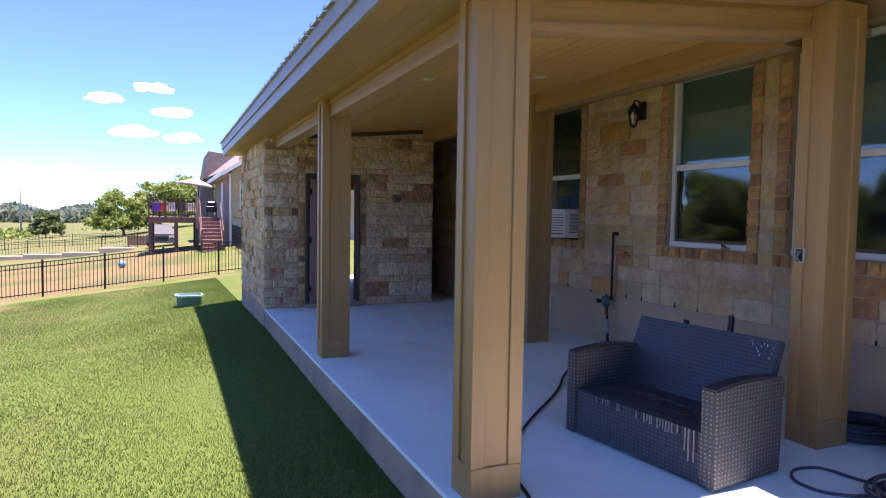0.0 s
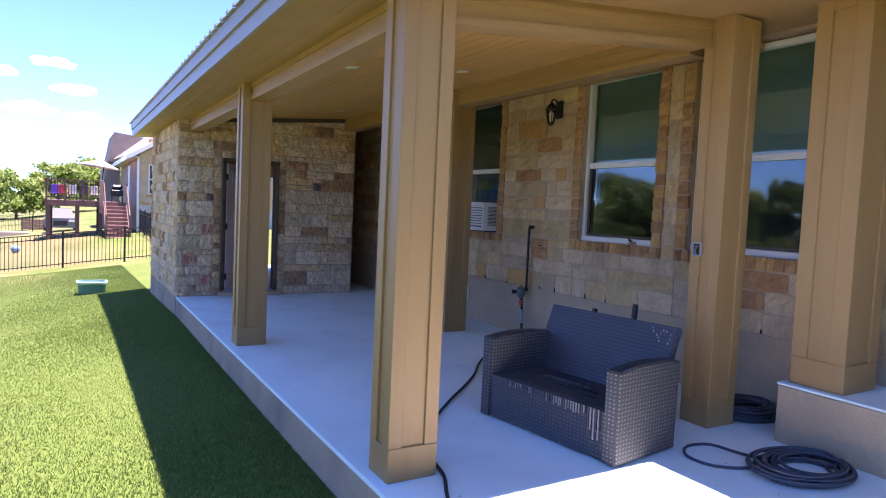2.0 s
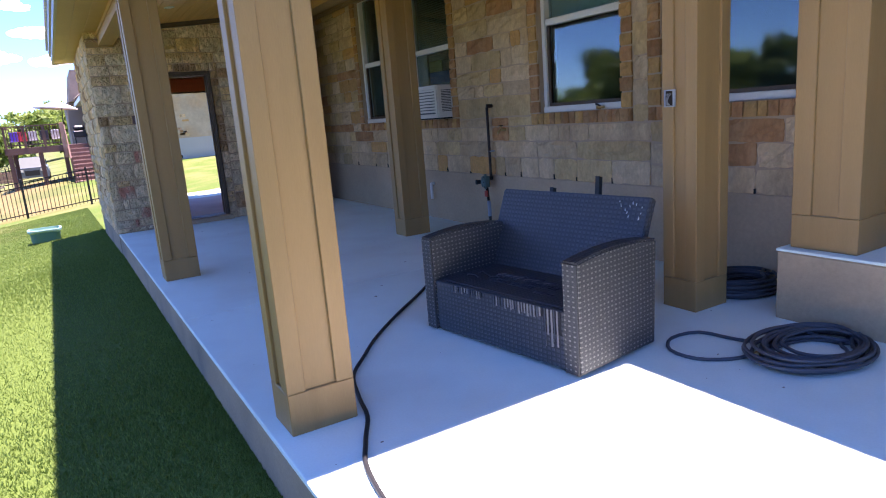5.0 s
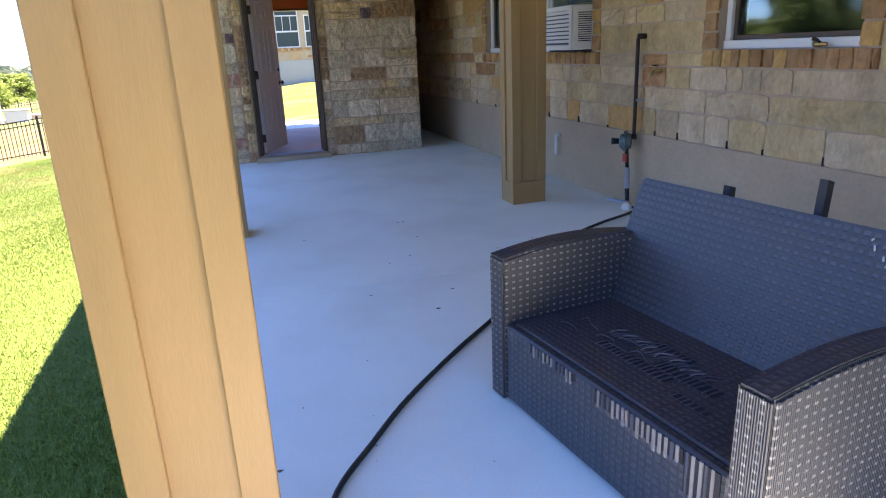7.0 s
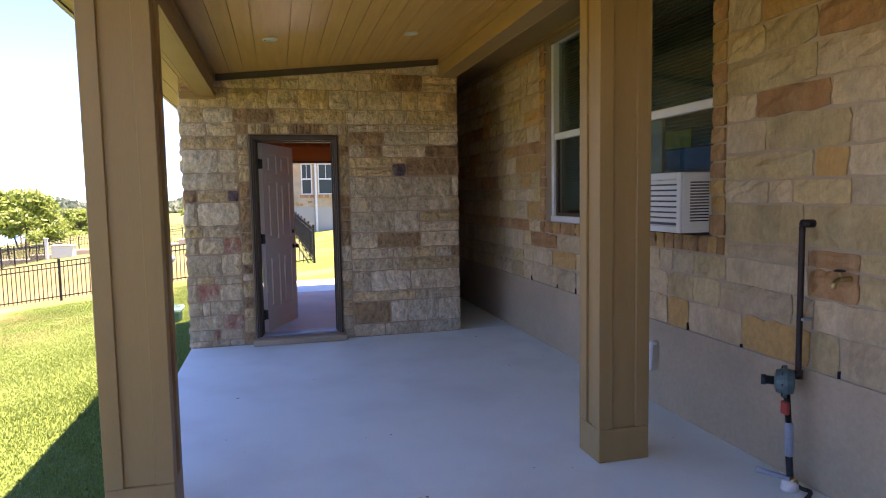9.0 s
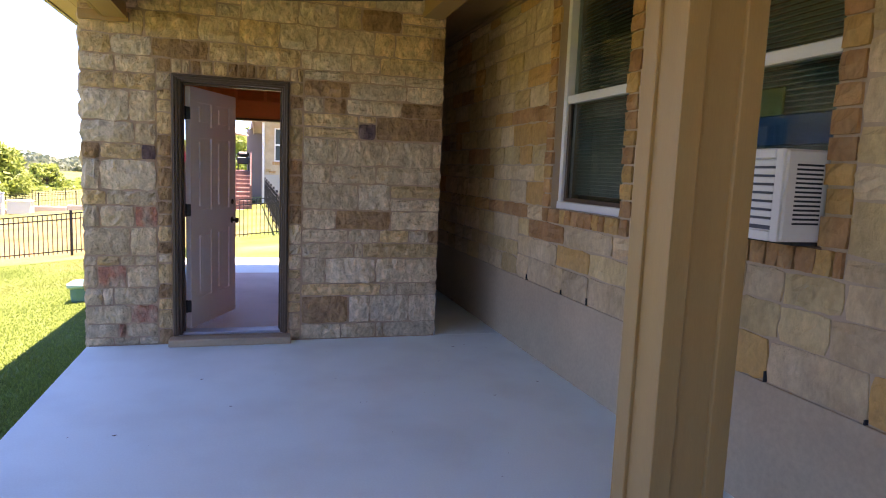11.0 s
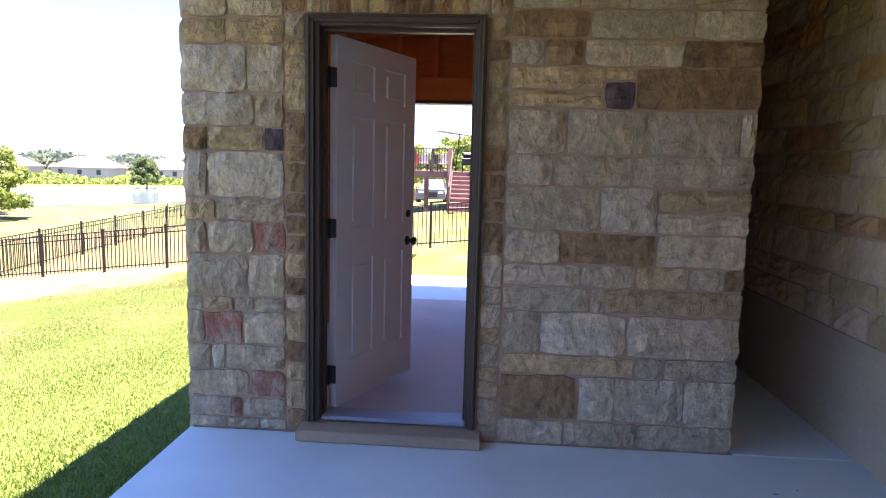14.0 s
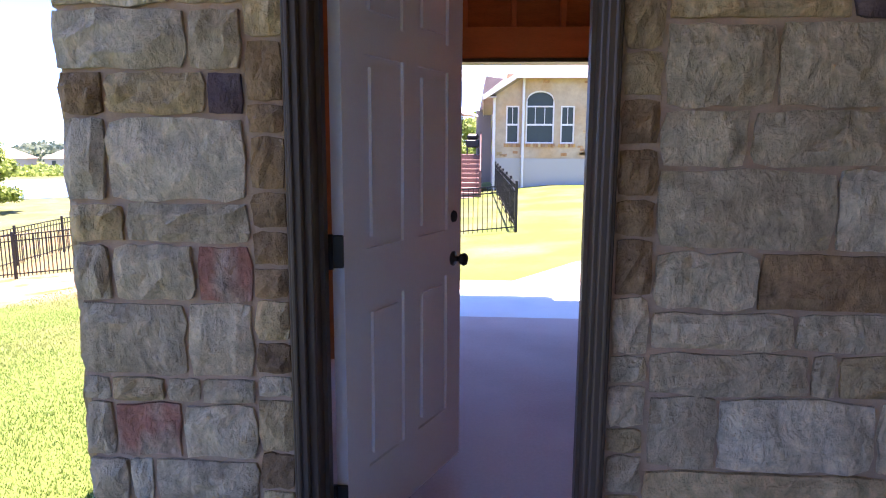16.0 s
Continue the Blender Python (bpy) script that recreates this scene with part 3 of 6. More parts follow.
wall_garage_west = thing("wall_garage_west", (0.07, 1.7, -0.4), "coursed rough limestone garage side wall", "wall", kind="structure")
boxed("mortar_bed", M["mortar"], wall_garage_west, ((0.087, 0.165, -0.3), (0.23, 3.35, 2.7)))
boxed("side_footing", M["slab_edge"], wall_garage_west, ((0.075, 0.0, -1.2), (0.25, 3.36, -0.02)))
wall_garage_east = thing("wall_garage_east", (2.9, 1.7, 0), "limestone garage wall along the narrow passage", "wall", kind="structure")
boxed("mortar_bed", M["mortar"], wall_garage_east, ((2.75, 0.165, 0), (2.905, 3.35, 3.0)))
# added end wall, shuts daylight out of the narrow passage
passage_end_block = boxed("passage_end_block", M["mortar"], None, ((2.91, 3.36, 0), (3.6, 3.5, 3.1)), label="mortar wall added to close the passage and keep it dark", category="wall", kind="structure")

# ---------------------------------------------------------------- garage inside
floor_garage = boxed("floor_garage", M["garage_floor"], None, ((0.24, 0.02, -0.3), (2.74, 3.36, 0.035)), label="dusty pinkish-grey concrete garage floor", category="floor", kind="structure")
apron = boxed("apron", M["slab"], None, ((0.30, 3.364, -0.9), (3.4, 4.9, 0.02)), bevel=0.004, label="pale concrete apron outside the garage", category="pavement", kind="structure")
wall_garage_north = thing("wall_garage_north", (1.5, 3.3, 0), "unfinished timber-framed garage wall with a wide open doorway", "wall", kind="structure")
boxed("header", M["lumber"], wall_garage_north, ((0.24, 3.17, 2.05), (2.74, 3.25, 2.27)), bevel=0.004, label="solid orange-brown timber header")
boxed("sheathing", M["osb"], wall_garage_north, ((0.24, 3.26, 2.05), (2.74, 3.34, 3.0)), ((0.24, 3.26, 0.04), (0.42, 3.34, 2.05)), ((2.5, 3.26, 0.04), (2.74, 3.34, 2.05)))
for i in range(7):
    x = 0.36 + i * 0.36
    boxed("cripple_stud", M["lumber"], wall_garage_north, ((x, 3.18, 2.272), (x + 0.04, 3.255, 2.9)), bevel=0.003)
boxed("trimmer", M["lumber"], wall_garage_north, ((0.36, 3.17, 0.04), (0.42, 3.25, 2.048)), ((2.5, 3.17, 0.04), (2.56, 3.25, 2.048)), bevel=0.003)
boxed("head_trim", M["frame"], wall_garage_north, ((0.24, 3.16, 2.02), (2.74, 3.345, 2.046)))
wall_garage_inside = thing("wall_garage_inside", (0.3, 1.7, 0), "bare timber stud framing inside the garage", "wall", kind="structure")
boxed("sheathing", M["osb"], wall_garage_inside, ((0.235, 0.17, 0.04), (0.25, 3.25, 2.7)), ((2.73, 0.17, 0.04), (2.745, 3.25, 2.95)))
for i in range(8):
    y = 0.2 + i * 0.4
    boxed("stud", M["lumber"], wall_garage_inside, ((0.252, y, 0.04), (0.34, y + 0.04, 2.68)), ((2.64, y, 0.04), (2.728, y + 0.04, 2.9)))
boxed("inner_face", M["osb"], wall_garage_inside, ((0.25, 0.165, 0.04), (0.72, 0.18, 2.7)), ((1.66, 0.165, 0.04), (2.73, 0.18, 2.85)), ((0.72, 0.165, 2.13), (1.66, 0.18, 2.75)))
ceiling_garage = thing("ceiling_garage", (1.5, 1.7, 2.7), "open rafters under the garage roof deck", "ceiling", kind="structure")
bm = bmesh.new()
prism(bm, [(0.24, ceil_z(0.24) + 0.0), (2.74, ceil_z(2.74)), (2.74, ceil_z(2.74) + 0.02), (0.24, ceil_z(0.24) + 0.02)], "y", 0.17, 3.34)
for i in range(8):
    y = 0.3 + i * 0.4
    prism(bm, [(0.26, ceil_z(0.26) - 0.12), (2.72, ceil_z(2.72) - 0.12), (2.72, ceil_z(2.72)), (0.26, ceil_z(0.26))], "y", y, y + 0.04)
part("rafters", bm, M["osb"], ceiling_garage)

# ---------------------------------------------------------------- house wall
WINDOWS = [("w2", -1.93, -0.93), ("ac", -3.44, -2.41), ("w1", -6.05, -5.00), ("w3", -7.56, -6.455)]
Z0, Z1 = 1.24, 2.985
wall_house = thing("wall_house", (3.55, -4, 0), "tan, ochre and cream limestone house wall above a plaster footing", "wall", kind="structure")
bm = bmesh.new()
box(bm, (3.545, -12.0, 0.0), (3.78, 3.5, Z0 - 0.1))
box(bm, (3.545, -12.0, Z1 + 0.02), (3.78, 3.5, 3.4))
edges = [3.5] + [e for _, a, b in WINDOWS for e in (b, a)] + [-12.0]
for i in range(0, len(edges), 2):
    box(bm, (3.545, edges[i + 1], Z0 - 0.098), (3.78, edges[i], Z1 + 0.018))
for _, a, b in WINDOWS:
    box(bm, (3.60, a, Z0 - 0.098), (3.78, b, Z0))
part("mortar_bed", bm, M["mortar_warm"], wall_house)
boxed("footing", M["footing"], wall_house, ((3.533, -12.0, -0.1), (3.546, 3.5, 0.60)), bevel=0.003, label="smooth beige plaster footing")
# unseen room box, coloured dark so that the panes look into gloom
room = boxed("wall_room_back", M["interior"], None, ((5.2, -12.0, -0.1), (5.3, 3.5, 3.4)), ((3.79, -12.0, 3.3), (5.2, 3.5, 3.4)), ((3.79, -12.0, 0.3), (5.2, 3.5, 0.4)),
             ((3.79, -12.1, 0.4), (5.2, -12.0, 3.3)), ((3.79, 3.5, 0.4), (5.2, 3.6, 3.3)), label="closed room behind the windows, walls coloured dark for its dimness", category="wall", kind="structure")


def window_unit(name, a, b, screen_lower, label, shade=False):
    """A white single-hung window, with blinds behind its tinted panes."""
    w = thing(name, (3.64, (a + b) / 2, Z0), label, "window", kind="structure")
    f = 0.045
    zm = 2.05
    boxed("window_frame", M["white"], w, ((3.60, a, Z0), (3.70, a + f, Z1)), ((3.60, b - f, Z0), (3.70, b, Z1)), ((3.602, a + f, Z1 - f), (3.70, b - f, Z1)),
          ((3.59, a, Z0 - 0.01), (3.70, b, Z0 + f)), bevel=0.005)
    boxed("meeting_rail", M["white"], w, ((3.612, a + f, zm - 0.03), (3.69, b - f, zm + 0.03)), bevel=0.005)
    boxed("lower_sash", M["frame"] if screen_lower else M["white"], w, ((3.625, a + f, Z0 + f), (3.66, a + f + 0.03, zm - 0.03)), ((3.625, b - f - 0.03, Z0 + f), (3.66, b - f, zm - 0.03)),
          ((3.625, a + f + 0.03, Z0 + f), (3.66, b - f - 0.03, Z0 + f + 0.03)), bevel=0.003)
    for z0, z1, x in ((Z0 + f, zm - 0.03, 3.645), (zm + 0.03, Z1 - f, 3.665)):
        p = boxed("pane", M["glass_screened"] if screen_lower and z0 < zm else M["glass"], w, ((x, a + f, z0), (x + 0.006, b - f, z1)))
        p.visible_shadow = False
    if shade:
        boxed("roller_shade", M["shade"], w, ((3.70, a + 0.05, zm + 0.06), (3.704, b - 0.05, Z1 - 0.03)), label="drawn grey-green roller shade")
        boxed("shade_bar", M["white"], w, ((3.698, a + 0.05, zm + 0.035), (3.708, b - 0.05, zm + 0.058)))
        return w
    bm = bmesh.new()
    z = Z0 + 0.1
    while z < Z1 - 0.06:
        vs = box(bm, (3.72, a + 0.03, z), (3.745, b - 0.03, z + 0.004))
        for q in vs:
            if q.co.x > 3.73:
                q.co.z += 0.022
        z += 0.026
    part("blind", bm, M["blind"], w, "closed horizontal blind slats")
    return w


window_1 = window_unit("window_1", -1.93, -0.93, True, "white single-hung window with dark screen and closed blinds")
window_2 = window_unit("window_2", -3.44, -2.41, False, "white single-hung window with an air conditioner in it")
window_3 = window_unit("window_3", -6.05, -5.00, True, "white single-hung window reflecting trees and sky", True)
window_4 = window_unit("window_4", -7.56, -6.455, True, "white single-hung window with drawn shade beside a column", True)

# ---------------------------------------------------------------- roof, ceiling, beams
roof = thing("roof", (1.5, -2, 2.9), "low-sloped metal patio roof with brown painted eaves", "roof", kind="structure")
X0, YF, YB = -0.25, -7.86, 3.92


def roof_z(x):
    return 2.93 + 0.098 * (x - X0)


bm = bmesh.new()
prism(bm, [(X0 + 0.02, 2.74), (0.3, 2.76), (5.2, ceil_z(5.2) + 0.06), (5.2, roof_z(5.2)), (X0 + 0.02, roof_z(X0))], "y", YF + 0.02, YB - 0.02)
prism(bm, [(2.27, ceil_z(2.27) + 0.06), (5.2, ceil_z(5.2) + 0.06), (5.2, roof_z(5.2) - 0.01), (2.27, roof_z(2.27) - 0.01)], "y", -12.4, YF + 0.02)
part("deck", bm, M["paint_h"], roof)
bm = bmesh.new()
prism(bm, [(X0, 2.675), (X0 + 0.03, 2.675), (X0 + 0.03, 2.83), (X0, 2.83)], "y", YF, YB)
part("fascia_board", bm, M["fascia"], roof)
bm = bmesh.new()
prism(bm, [(X0 - 0.022, 2.80), (X0 - 0.002, 2.80), (X0 - 0.002, 2.92), (X0 - 0.022, 2.92)], "y", YF - 0.02, YB + 0.02)
part("drip_board", bm, M["fascia"], roof)
bm = bmesh.new()
for y0, y1, xa, xb in ((YF, YF + 0.03, X0, 2.27), (YB - 0.03, YB, X0, 2.9)):
    prism(bm, [(xa, ceil_z(xa)), (xb, ceil_z(xb)), (xb, ceil_z(xb) + 0.16), (xa, ceil_z(xa) + 0.16)], "y", y0, y1)
part("rake_board", bm, M["fascia"], roof)
boxed("side_fascia", M["fascia"], roof, ((2.25, -12.4, ceil_z(2.25)), (2.28, YF, ceil_z(2.25) + 0.2)))
bm = bmesh.new()
y = YF - 0.03
while y < YB:
    prism(bm, [(X0 - 0.05, roof_z(X0 - 0.05)), (2.4, roof_z(2.4)), (2.4, roof_z(2.4) + 0.004), (X0 - 0.05, roof_z(X0 - 0.05) + 0.004)], "y", y, y + 0.165)
    prism(bm, [(X0 - 0.055, roof_z(X0)), (2.4, roof_z(2.4)), (2.4, roof_z(2.4) + 0.026), (X0 - 0.055, roof_z(X0) + 0.022)], "y", y + 0.166, y + 0.228)
    y += 0.23
part("metal_sheet", bm, M["metalroof"], roof, "ribbed metal roofing sheet")
bm = bmesh.new()
for i in range(3):
    xa = X0 + 0.032 + i * 0.158
    box(bm, (xa, YF + 0.032, 2.685), (xa + 0.155, YB - 0.032, 2.70), 0.002)
part("eave_soffit", bm, M["paint_h"], roof)
bm = bmesh.new()
prism(bm, [(0.25, ceil_z(0.25)), (3.6, ceil_z(3.6)), (3.6, ceil_z(3.6) + 0.015), (0.25, ceil_z(0.25) + 0.015)], "y", YF + 0.032, -7.06)
prism(bm, [(2.29, ceil_z(2.29)), (3.6, ceil_z(3.6)), (3.6, ceil_z(3.6) + 0.015), (2.29, ceil_z(2.29) + 0.015)], "y", -12.3, YF + 0.03)
part("front_soffit", bm, M["paint_h"], roof)

ceiling = thing("ceiling", (1.5, -3.5, 2.8), "stained orange-brown timber plank ceiling", "ceiling", kind="structure")
bm = bmesh.new()
x = 0.44
while x < 2.72:
    w = 0.136
    prism(bm, [(x, ceil_z(x)), (x + w - 0.006, ceil_z(x + w - 0.006)), (x + w - 0.006, ceil_z(x + w) + 0.012), (x, ceil_z(x) + 0.012)], "y", -7.058, -0.002)
    x += w
prism(bm, [(0.3, ceil_z(0.3) + 0.014), (3.6, ceil_z(3.6) + 0.014), (3.6, ceil_z(3.6) + 0.03), (0.3, ceil_z(0.3) + 0.03)], "y", -7.058, 3.3)
part("planks", bm, M["ceiling"], ceiling)


def level_beam(name, x0, x1, y0, y1, z0, z1, label):
    b = thing(name, ((x0 + x1) / 2, (y0 + y1) / 2, z0), label, "beam", kind="structure")
    boxed("beam_body", M["paint_h"], b, ((x0 + 0.012, y0, z0 + 0.012), (x1 - 0.012, y1, z1)))
    boxed("lower_trim", M["paint_h"], b, ((x0, y0, z0), (x0 + 0.02, y1, z0 + 0.05)), ((x1 - 0.02, y0, z0), (x1, y1, z0 + 0.05)), ((x0 + 0.02, y0, z0 + 0.001), (x1 - 0.02, y1, z0 + 0.012)), bevel=0.002)
    boxed("upper_trim", M["paint_h"], b, ((x0, y0, z1 - 0.06), (x0 + 0.011, y1, z1)), ((x1 - 0.011, y0, z1 - 0.06), (x1, y1, z1)))
    return b


level_beam("beam_eave", 0.24, 0.42, -7.05, -0.002, 2.515, 2.70, "brown painted boxed eave beam over the columns")
boxed("soffit_house_side", M["paint_h"], None, ((2.885, -7.055, 2.985), (3.54, 3.3, 2.998)), label="brown painted flat soffit beside the house wall", category="soffit", kind="structure")
boxed("trim_wall_top", M["paint_h"], None, ((3.485, -7.055, 2.952), (3.60, 3.3, 2.984)), ((3.505, -7.055, 2.93), (3.60, 3.3, 2.951)), label="brown painted frieze board along the wall's top", category="trim", kind="structure")
level_beam("beam_house_side", 2.70, 2.88, -7.05, -0.002, 2.755, 2.96, "brown painted boxed beam along the house side")
beam_front = thing("beam_front", (1.5, -7.2, 2.5), "brown painted sloping front beam with trim boards", "beam", kind="structure")
for nm, y0, y1, d0, d1 in (("beam_body", -7.28, -7.09, 0.012, 0.30), ("lower_trim", -7.292, -7.27, 0.0, 0.05), ("middle_trim", -7.291, -7.27, 0.135, 0.175), ("upper_board", -7.296, -7.262, 0.235, 0.312)):
    bm = bmesh.new()
    prism(bm, [(0.46, 2.52 + d0), (2.655, 2.775 + d0 - 0.03), (2.655, 2.775 + d1 - 0.03), (0.46, 2.52 + d1)], "y", y0, y1)
    part(nm, bm, M["paint_h"], beam_front)
wall_trim = thing("trim_garage_top", (1.5, 0, 2.7), "dark brown sloping trim board under the ceiling", "trim", kind="structure")
bm = bmesh.new()
prism(bm, [(0.43, ceil_z(0.43) - 0.065), (2.69, ceil_z(2.69) - 0.065), (2.69, ceil_z(2.69) - 0.003), (0.43, ceil_z(0.43) - 0.003)], "y", -0.045, -0.004)
part("board", bm, M["frame"], wall_trim)
bm = bmesh.new()
prism(bm, [(0.09, 2.49), (0.43, 2.49), (0.43, 2.56), (0.09, 2.56)], "y", -0.05, -0.004)
part("end_block", bm, M["paint_h"], wall_trim)


def column(x, y, size, deep, zb, zt, label):
    """A boxed column: a recessed panel on each face between corner boards, over a base band."""
    c = thing("porch_column", (x + size / 2, y + deep / 2, zb), label, "column", "boxed porch columns")
    t, cb, band = 0.016, 0.27 * size, 0.19
    boxed("shaft", M["paint"], c, ((x + t, y + t, zb + band - 0.01), (x + size - t, y + deep - t, zt)))
    boxed("base_band", M["paint"], c, ((x, y, zb), (x + size, y + deep, zb + band)), bevel=0.004)
    for i, j in ((0, 0), (1, 0), (0, 1), (1, 1)):
        x0, y0 = x + i * (size - cb), y + j * (deep - cb)
        boxed("corner_board", M["paint"], c, ((x0, y0, zb + band + 0.001), (x0 + cb, y0 + cb, zt)), bevel=0.003)
    for ax in (0, 1):
        for s in (0, 1):
            e, full = (x, size) if ax == 0 else (y, deep)
            a = e - 0.001 if s == 0 else e + full - 0.012
            lo = [x + cb, y + cb, zt - 0.09]
            hi = [x + size - cb, y + deep - cb, zt - 0.002]
            lo[ax], hi[ax] = a, a + 0.013
            boxed("top_rail", M["paint"], c, (tuple(lo), tuple(hi)), bevel=0.002)
    return c


column(0.15, -7.37, 0.305, 0.245, 0, 2.74, "tan-brown boxed wooden column at the patio's corner")
column(0.165, -3.72, 0.30, 0.245, 0, 2.74, "tan-brown boxed wooden column on the slab's outer edge")
column(2.655, -3.69, 0.31, 0.24, 0, 2.95, "tan-brown boxed wooden column near the house wall")
column(2.66, -7.46, 0.295, 0.245, 0, 2.95, "tan-brown boxed wooden column with an open outlet box")
column(2.97, -8.21, 0.40, 0.36, 0.414, 3.0, "wide tan-brown boxed column on the raised porch")


# ---------------------------------------------------------------- garage side door
def garage_door():
    fr = thing("door_1", (1.19, 0.05, 0), "open white six-panel garage side door in a dark brown frame", "door", kind="structure")
    boxed("door_frame", M["frame"], fr, ((0.745, -0.005, 0.07), (0.785, 0.16, 2.13)), ((1.555, -0.005, 0.07), (1.59, 0.16, 2.13)), ((0.785, -0.004, 2.09), (1.555, 0.16, 2.13)), bevel=0.004)
    boxed("brick_mould", M["frame"], fr, ((0.718, -0.028, 0.07), (0.762, -0.006, 2.145)), ((1.568, -0.028, 0.07), (1.608, -0.006, 2.145)), ((0.762, -0.027, 2.105), (1.568, -0.006, 2.145)), bevel=0.004)
    boxed("mould_bead", M["frame"], fr, ((0.728, -0.038, 0.07), (0.742, -0.027, 2.13)), ((1.586, -0.038, 0.07), (1.599, -0.027, 2.13)), ((0.742, -0.037, 2.12), (1.586, -0.026, 2.132)), bevel=0.004)
    boxed("door_stop", M["frame"], fr, ((0.786, 0.06, 0.075), (0.80, 0.105, 2.09)), ((1.541, 0.06, 0.075), (1.554, 0.105, 2.09)), ((0.80, 0.06, 2.075), (1.541, 0.105, 2.089)))
    boxed("threshold", M["grey_plastic"], fr, ((0.786, 0.02, 0.062), (1.554, 0.16, 0.085)), bevel=0.006, label="aluminium threshold")
    # leaf built along its own length, then swung open on its hinges
    swing = Matrix.Translation((0.80, 0.155, 0)) @ Matrix.Rotation(radians(66), 4, "Z")
    W, H, zb, th = 0.80, 1.985, 0.09, 0.044
    bm = bmesh.new()
    rails = [(zb, zb + 0.24), (zb + 0.80, zb + 0.98), (zb + 1.58, zb + 1.68), (zb + H - 0.115, zb + H)]
    for x0, x1 in ((0, 0.12), (0.35, 0.45), (W - 0.12, W)):
        box(bm, (x0, -th, zb), (x1, 0, zb + H))
    for z0, z1 in rails:
        for x0, x1 in ((0.12, 0.35), (0.45, W - 0.12)):
            box(bm, (x0, -th, z0), (x1, 0, z1))
    bm.transform(swing)
    leaf = part("leaf", bm, M["door"], fr, "white painted metal leaf with six raised panels")
    for z0, z1 in ((rails[0][1], rails[1][0]), (rails[1][1], rails[2][0]), (rails[2][1], rails[3][0])):
        for x0, x1 in ((0.12, 0.35), (0.45, W - 0.12)):
            bm = bmesh.new()
            box(bm, (x0, -th + 0.011, z0), (x1, -0.011, z1))
            vs = box(bm, (x0 + 0.035, -th + 0.0, z0 + 0.035), (x1 - 0.035, 0.0, z1 - 0.035))
            bm.transform(swing)
            p = part("panel", bm, M["door"], leaf)
    for s in (-1, 1):
        bm = bmesh.new()
        y = -th if s < 0 else 0.0
        prof = [(0.0, 0.030), (0.006, 0.030), (0.010, 0.012), (0.030, 0.011), (0.036, 0.022), (0.050, 0.027), (0.060, 0.022), (0.064, 0.008)]
        tube(bm, [(W - 0.07, y + s * d, zb + 0.86) for d, _ in prof], [r for _, r in prof], 14)
        bm.transform(swing)
        part("knob", bm, M["bronze"], leaf, "dark bronze round door knob")
    bm = bmesh.new()
    tube(bm, [(W - 0.07, -th - 0.001, zb + 1.03), (W - 0.07, -th - 0.008, zb + 1.03)], [0.024, 0.022], 14)
    bm.transform(swing)
    part("deadbolt_hole", bm, M["dark"], leaf)
    for z in (0.28, 1.08, 1.86):
        bm = bmesh.new()
        tube(bm, [(0.803, 0.116, z - 0.053), (0.803, 0.116, z + 0.053)], 0.009, 8)
        box(bm, (0.798, 0.118, z - 0.05), (0.842, 0.130, z + 0.05), 0.003)
        part("hinge", bm, M["black"], fr, "black butt hinge")
    bm = bmesh.new()
    box(bm, (0.69, -0.13, 0.001), (1.64, 0.02, 0.06), 0.008)
    finish("door_step", bm, M["footing"], None, "low pale concrete door step", "step", kind="structure")


garage_door()


# ---------------------------------------------------------------- patio things
def smooth_path(pts, k=8):
    """Points along a smooth curve through pts."""
    p = [Vector(q) for q in pts]
    p = [p[0] * 2 - p[1]] + p + [p[-1] * 2 - p[-2]]
    out = []
    for i in range(1, len(p) - 2):
        for j in range(k):
            t = j / k
            out.append(0.5 * (2 * p[i] + (p[i + 1] - p[i - 1]) * t + (2 * p[i - 1] - 5 * p[i] + 4 * p[i + 1] - p[i + 2]) * t * t
                              + (3 * p[i] - p[i - 1] - 3 * p[i + 1] + p[i + 2]) * t ** 3))
    return out + [p[-2]]


